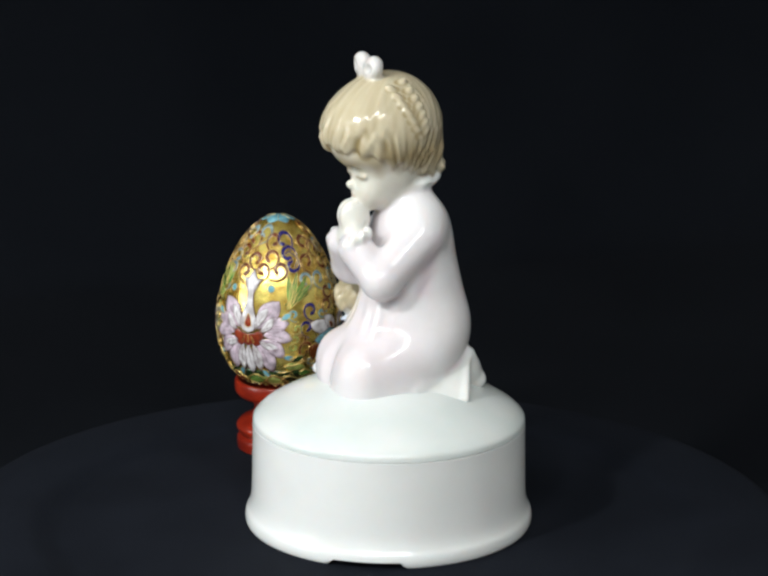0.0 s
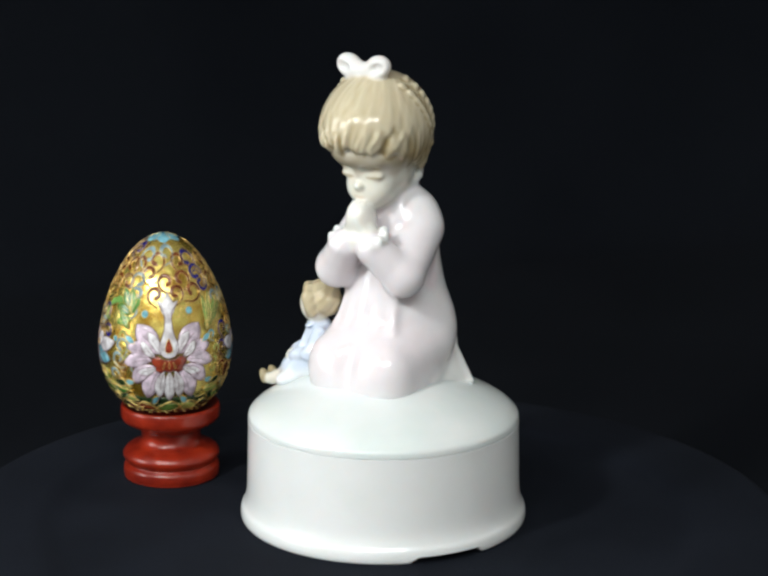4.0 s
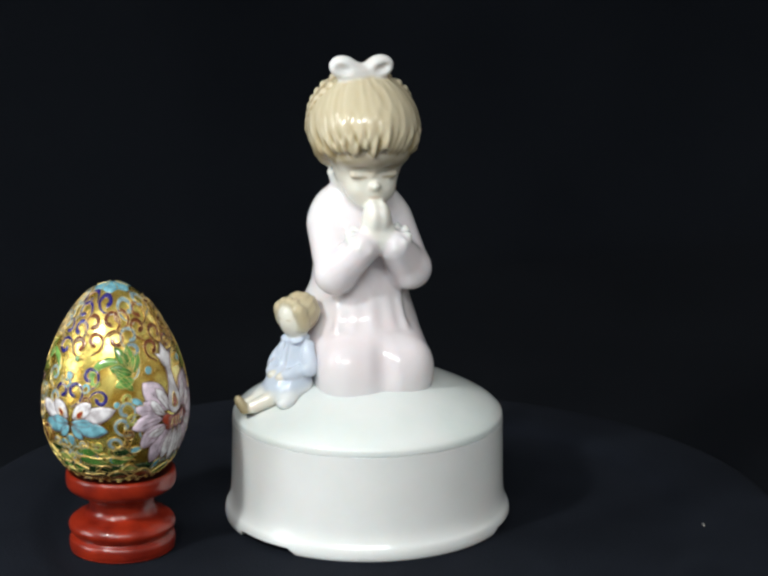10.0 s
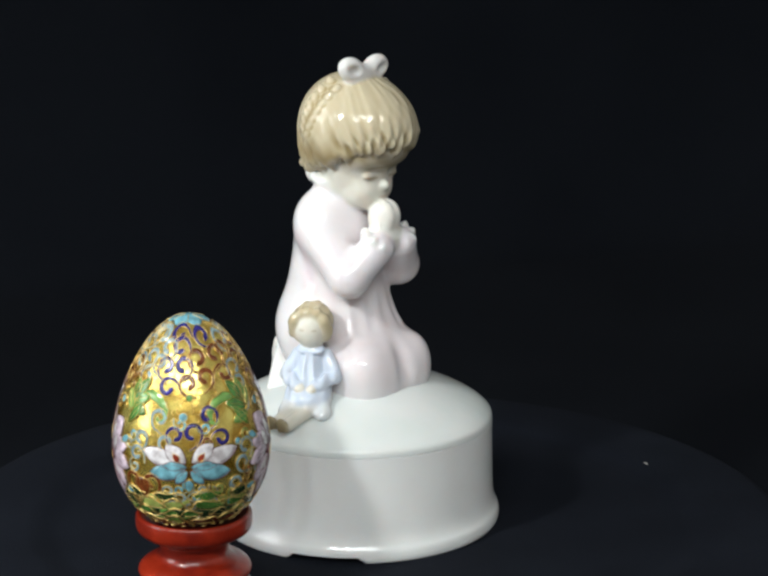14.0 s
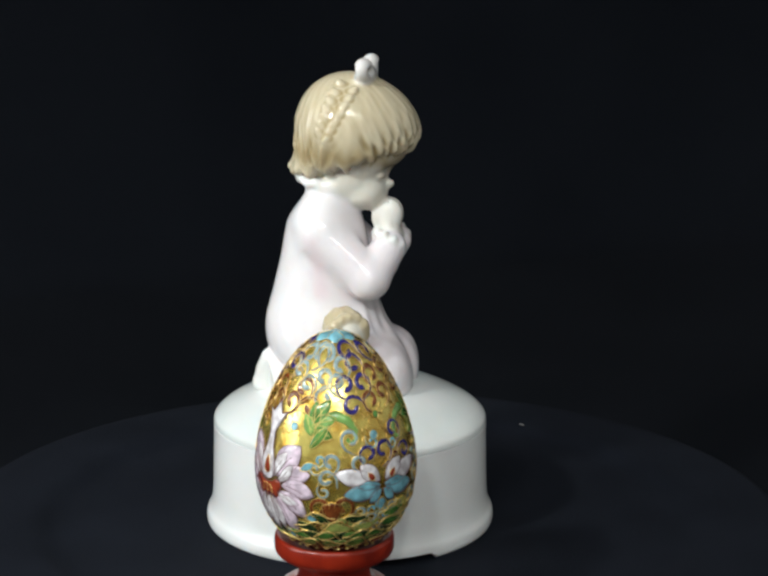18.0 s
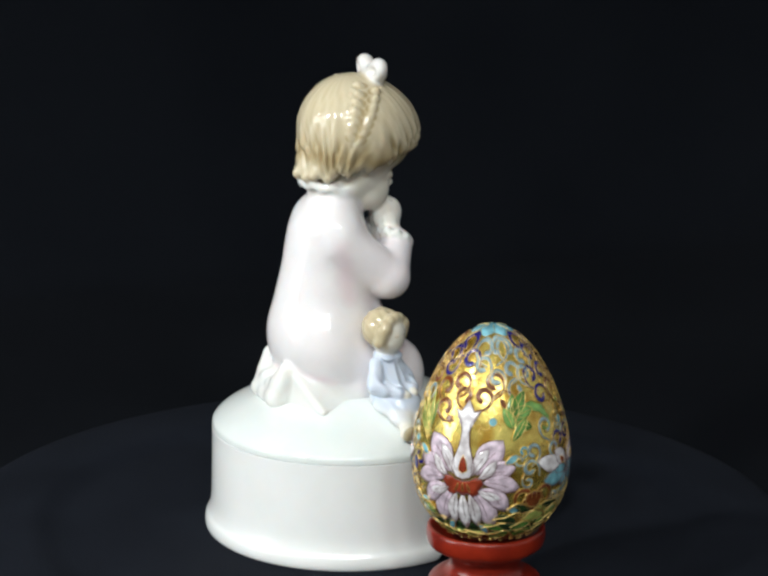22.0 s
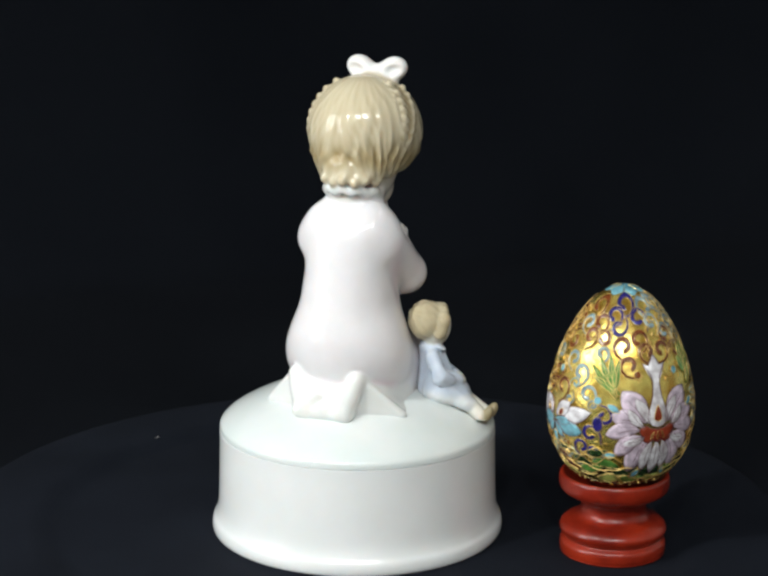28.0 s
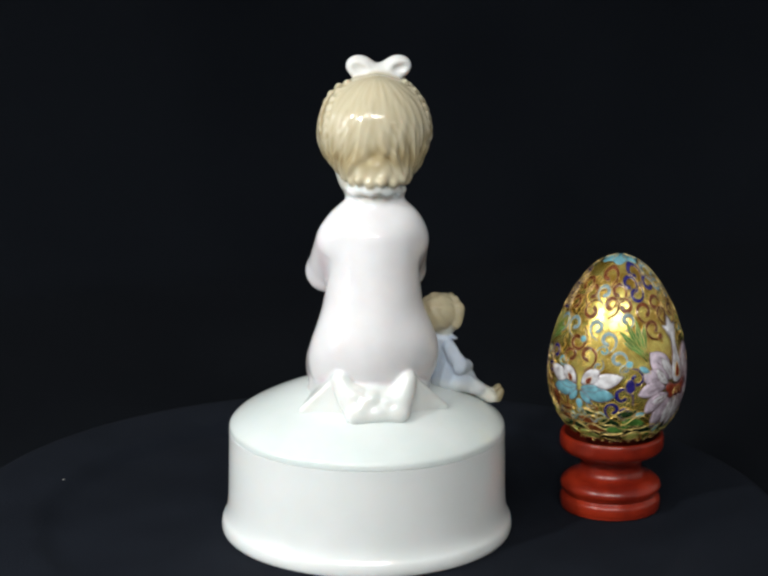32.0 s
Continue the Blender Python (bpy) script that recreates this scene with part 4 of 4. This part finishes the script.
    # dark ground and scalloped border above the cup
    for name, col, z0, z1, label in (("border_ground", "deep", 5.6, 12.2, "dark green enamel ground of the border"), ("foot_ground", "dark", 2.2, 5.6, "dark maroon enamel ground above the cup")):
        low = [(r, z) for r, z in EGG_FINE.tolist() if z0 < z < z1]
        part(name, lathe([(r + 0.02, z) for r, z in low[:1]] + [(r + 0.07, z) for r, z in low] + [(r + 0.0, z) for r, z in low[-1:]], 96), ENAMEL[col], thing, label)
    for row, (z, n, size) in enumerate(((7.4, 15, 6.4), (10.4, 15, 7.6), (13.4, 15, 7.4), (16.4, 12, 6.4))):
        for k in range(n):
            phi = 360 * (k + 0.5 * (row % 2)) / n + rnd.uniform(-4, 4)
            if row > 0 and abs((phi - 63 + 90) % 180 - 90) < (20 if row == 1 else 30):
                continue
            col = rnd.choice(("green", "deep", "green", "brown", "moss", "deep"))
            tilt = rnd.choice((-1, 1)) * rnd.uniform(4, 16)
            size *= rnd.uniform(0.8, 1.2)
            ob = cell(thing, "scallop", col, phi, z, petal_line(-size * 0.5, 0, tilt, size, size * 0.36, -0.1, 6, -0.035 * tilt), 0.05)
            # a bright wave of wire along the upper edge
            w = bmesh.new()
            ct, st = math.cos(radians(tilt)), math.sin(radians(tilt))
            wave = [(size * (u - 0.5), size * (0.19 * math.sin(math.pi * u) + 0.10 * math.sin(2 * math.pi * u + tilt))) for u in (0.0, 0.17, 0.33, 0.5, 0.67, 0.83, 1.0)]
            tube(w, [egg_spot(phi, z, x * ct - y * st, x * st + y * ct, 0.32) for x, y in wave], 0.2, False)
            part("wave_wire", w, WIRE, ob)
    for k in range(30):
        bm = bmesh.new()
        bmesh.ops.create_icosphere(bm, subdivisions=1, radius=0.00042)
        for v in bm.verts:
            v.co = v.co + on_egg(12 * k + rnd.uniform(-3, 3), 4.6 + 0.5 * (k % 2), 0.1)
        part("bead", bm, WIRE, thing)
    # blossom on the crown
    bm = bmesh.new()
    rows = []
    for f, lift in ((1.0, 0.02), (0.96, 0.3), (0.75, 0.36), (0.5, 0.3), (0.25, 0.36)):
        row = []
        for k in range(48):
            a = 2 * math.pi * k / 48
            r = 5.4 * (1 + 0.13 * math.cos(6 * a)) * f
            row.append(bm.verts.new((r * math.cos(a) / 1000, r * math.sin(a) / 1000, (float(np.interp(r, EGG_FINE[::-1, 0][:60], EGG_FINE[::-1, 1][:60])) + lift) / 1000)))
        rows.append(row)
    for p, q in zip(rows, rows[1:]):
        for k in range(48):
            bm.faces.new((p[k], p[(k + 1) % 48], q[(k + 1) % 48], q[k]))
    bm.faces.new(rows[-1])
    crown = part("crown_blossom", bm, ENAMEL["turquoise"], thing, "turquoise enamel blossom on the crown")
    for k in range(6):
        a = radians(60 * k + 30)
        w = bmesh.new()
        tube(w, [Vector((r * math.cos(a), r * math.sin(a), float(np.interp(r, EGG_FINE[::-1, 0][:60], EGG_FINE[::-1, 1][:60])) + 0.34)) / 1000 for r in (1.2, 2.4, 3.6, 4.7)], 0.13, False)
        part("wire", w, WIRE, crown)
    # small cloud curls and loose wire in the gaps
    w = bmesh.new()
    tries = made = 0
    while made < 270 and tries < 20000:
        tries += 1
        phi, z = rnd.uniform(0, 360), rnd.uniform(13, 58)
        near = any(math.hypot(((phi - p + 180) % 360 - 180) * 0.36, z - q) < r + 0.3 for p, q, r in taken)
        d = abs((phi - 63 + 90) % 180 - 90)
        if near or (d < 40 and 10 < z < 39) or (d < 8 and z < 48) or (abs((phi - 153 + 90) % 180 - 90) < 38 and 20 < z < 32):
            continue
        r, a0 = rnd.uniform(0.7, 1.2), rnd.uniform(0, 6.28)
        if made % 2 and z < 38:
            r = rnd.uniform(1.2, 1.7)
            scroll(thing, rnd.choice(("pale", "moss", "turquoise", "brown")), phi, z, r, math.degrees(a0), rnd.choice((-1, 1)), 1.0)
        else:
            tube(w, [egg_spot(phi, z, r * (1 - 0.05 * k) * math.cos(a0 + 0.5 * k), r * (1 - 0.05 * k) * math.sin(a0 + 0.5 * k), 0.12) for k in range(7)], 0.12, False)
        taken.append((phi, z, r * 1.3))
        made += 1
    tagged(part("gilt_wirework", w, WIRE, thing, "fine curls of gilt wire"), kind="stuff")
    moving.append((thing, pose(*EGG_AT, EGG_Z0)))
    return thing


def egg_stand():
    thing = new("egg_stand")
    tagged(thing, "turned red lacquered wooden egg stand", "egg stand")
    foot = [(2.0, 0.3), (15.0, 0.2), (16.4, 0.8), (16.7, 2.4), (16.5, 4.2), (15.6, 5.2), (15.4, 5.6), (15.9, 6.2), (16.7, 7.6), (16.7, 8.8), (15.9, 10.0), (14.0, 11.2), (11.8, 12.0), (10.6, 13.4), (10.3, 15.2), (10.4, 17.0)]
    part("foot", lathe(rounded(foot, 4), 96), LACQUER, thing, "red lacquered double ring foot")
    cup = [(10.2, 16.4), (11.0, 17.8), (13.2, 19.0), (15.6, 20.0), (16.9, 21.2), (17.3, 23.0), (17.2, 25.2), (16.8, 26.0), (15.9, 26.1), (14.6, 25.2), (10.4, 22.4), (3.0, 21.0)]
    part("cup", lathe(rounded(cup, 4), 96), LACQUER, thing, "red lacquered cup holding the egg")
    moving.append((thing, pose(EGG_AT[0] + 0.0009, EGG_AT[1] - 0.0008, 0.0)))
    return thing


egg()
egg_stand()

# ---- lint on the cloth ----


def lint(x, y, length, turn):
    bm = bmesh.new()
    rows = []
    for k in range(6):
        t = k / 5 - 0.5
        c = Vector((t * length, 0.25 * length * (t * t - 0.1), 0.15 + 0.12 * math.sin(5 * t)))
        rows.append([bm.verts.new((c + Vector((0, 0.2 * math.cos(a), 0.16 * math.sin(a)))) / 1000) for a in (0, 1.57, 3.14, 4.71)])
    for p, q in zip(rows, rows[1:]):
        for k in range(4):
            bm.faces.new((p[k], p[(k + 1) % 4], q[(k + 1) % 4], q[k]))
    bm.faces.new(rows[0][::-1]), bm.faces.new(rows[-1])
    ob = new("lint", finish("lint", bm, LINT))
    tagged(ob, "small pale thread of lint on the black cloth", "lint")
    moving.append((ob, pose(x, y, 0.0023, 0, 0, turn)))


lint(-0.0076, -0.1092, 1.7, 10)


# ---- what turns with the table ----


def motions():
    for thing, m in moving:
        walk(thing, [(float(t), pose(0, 0, 0, 0, 0, turned(t)) @ m) for t in range(33)])


motions()
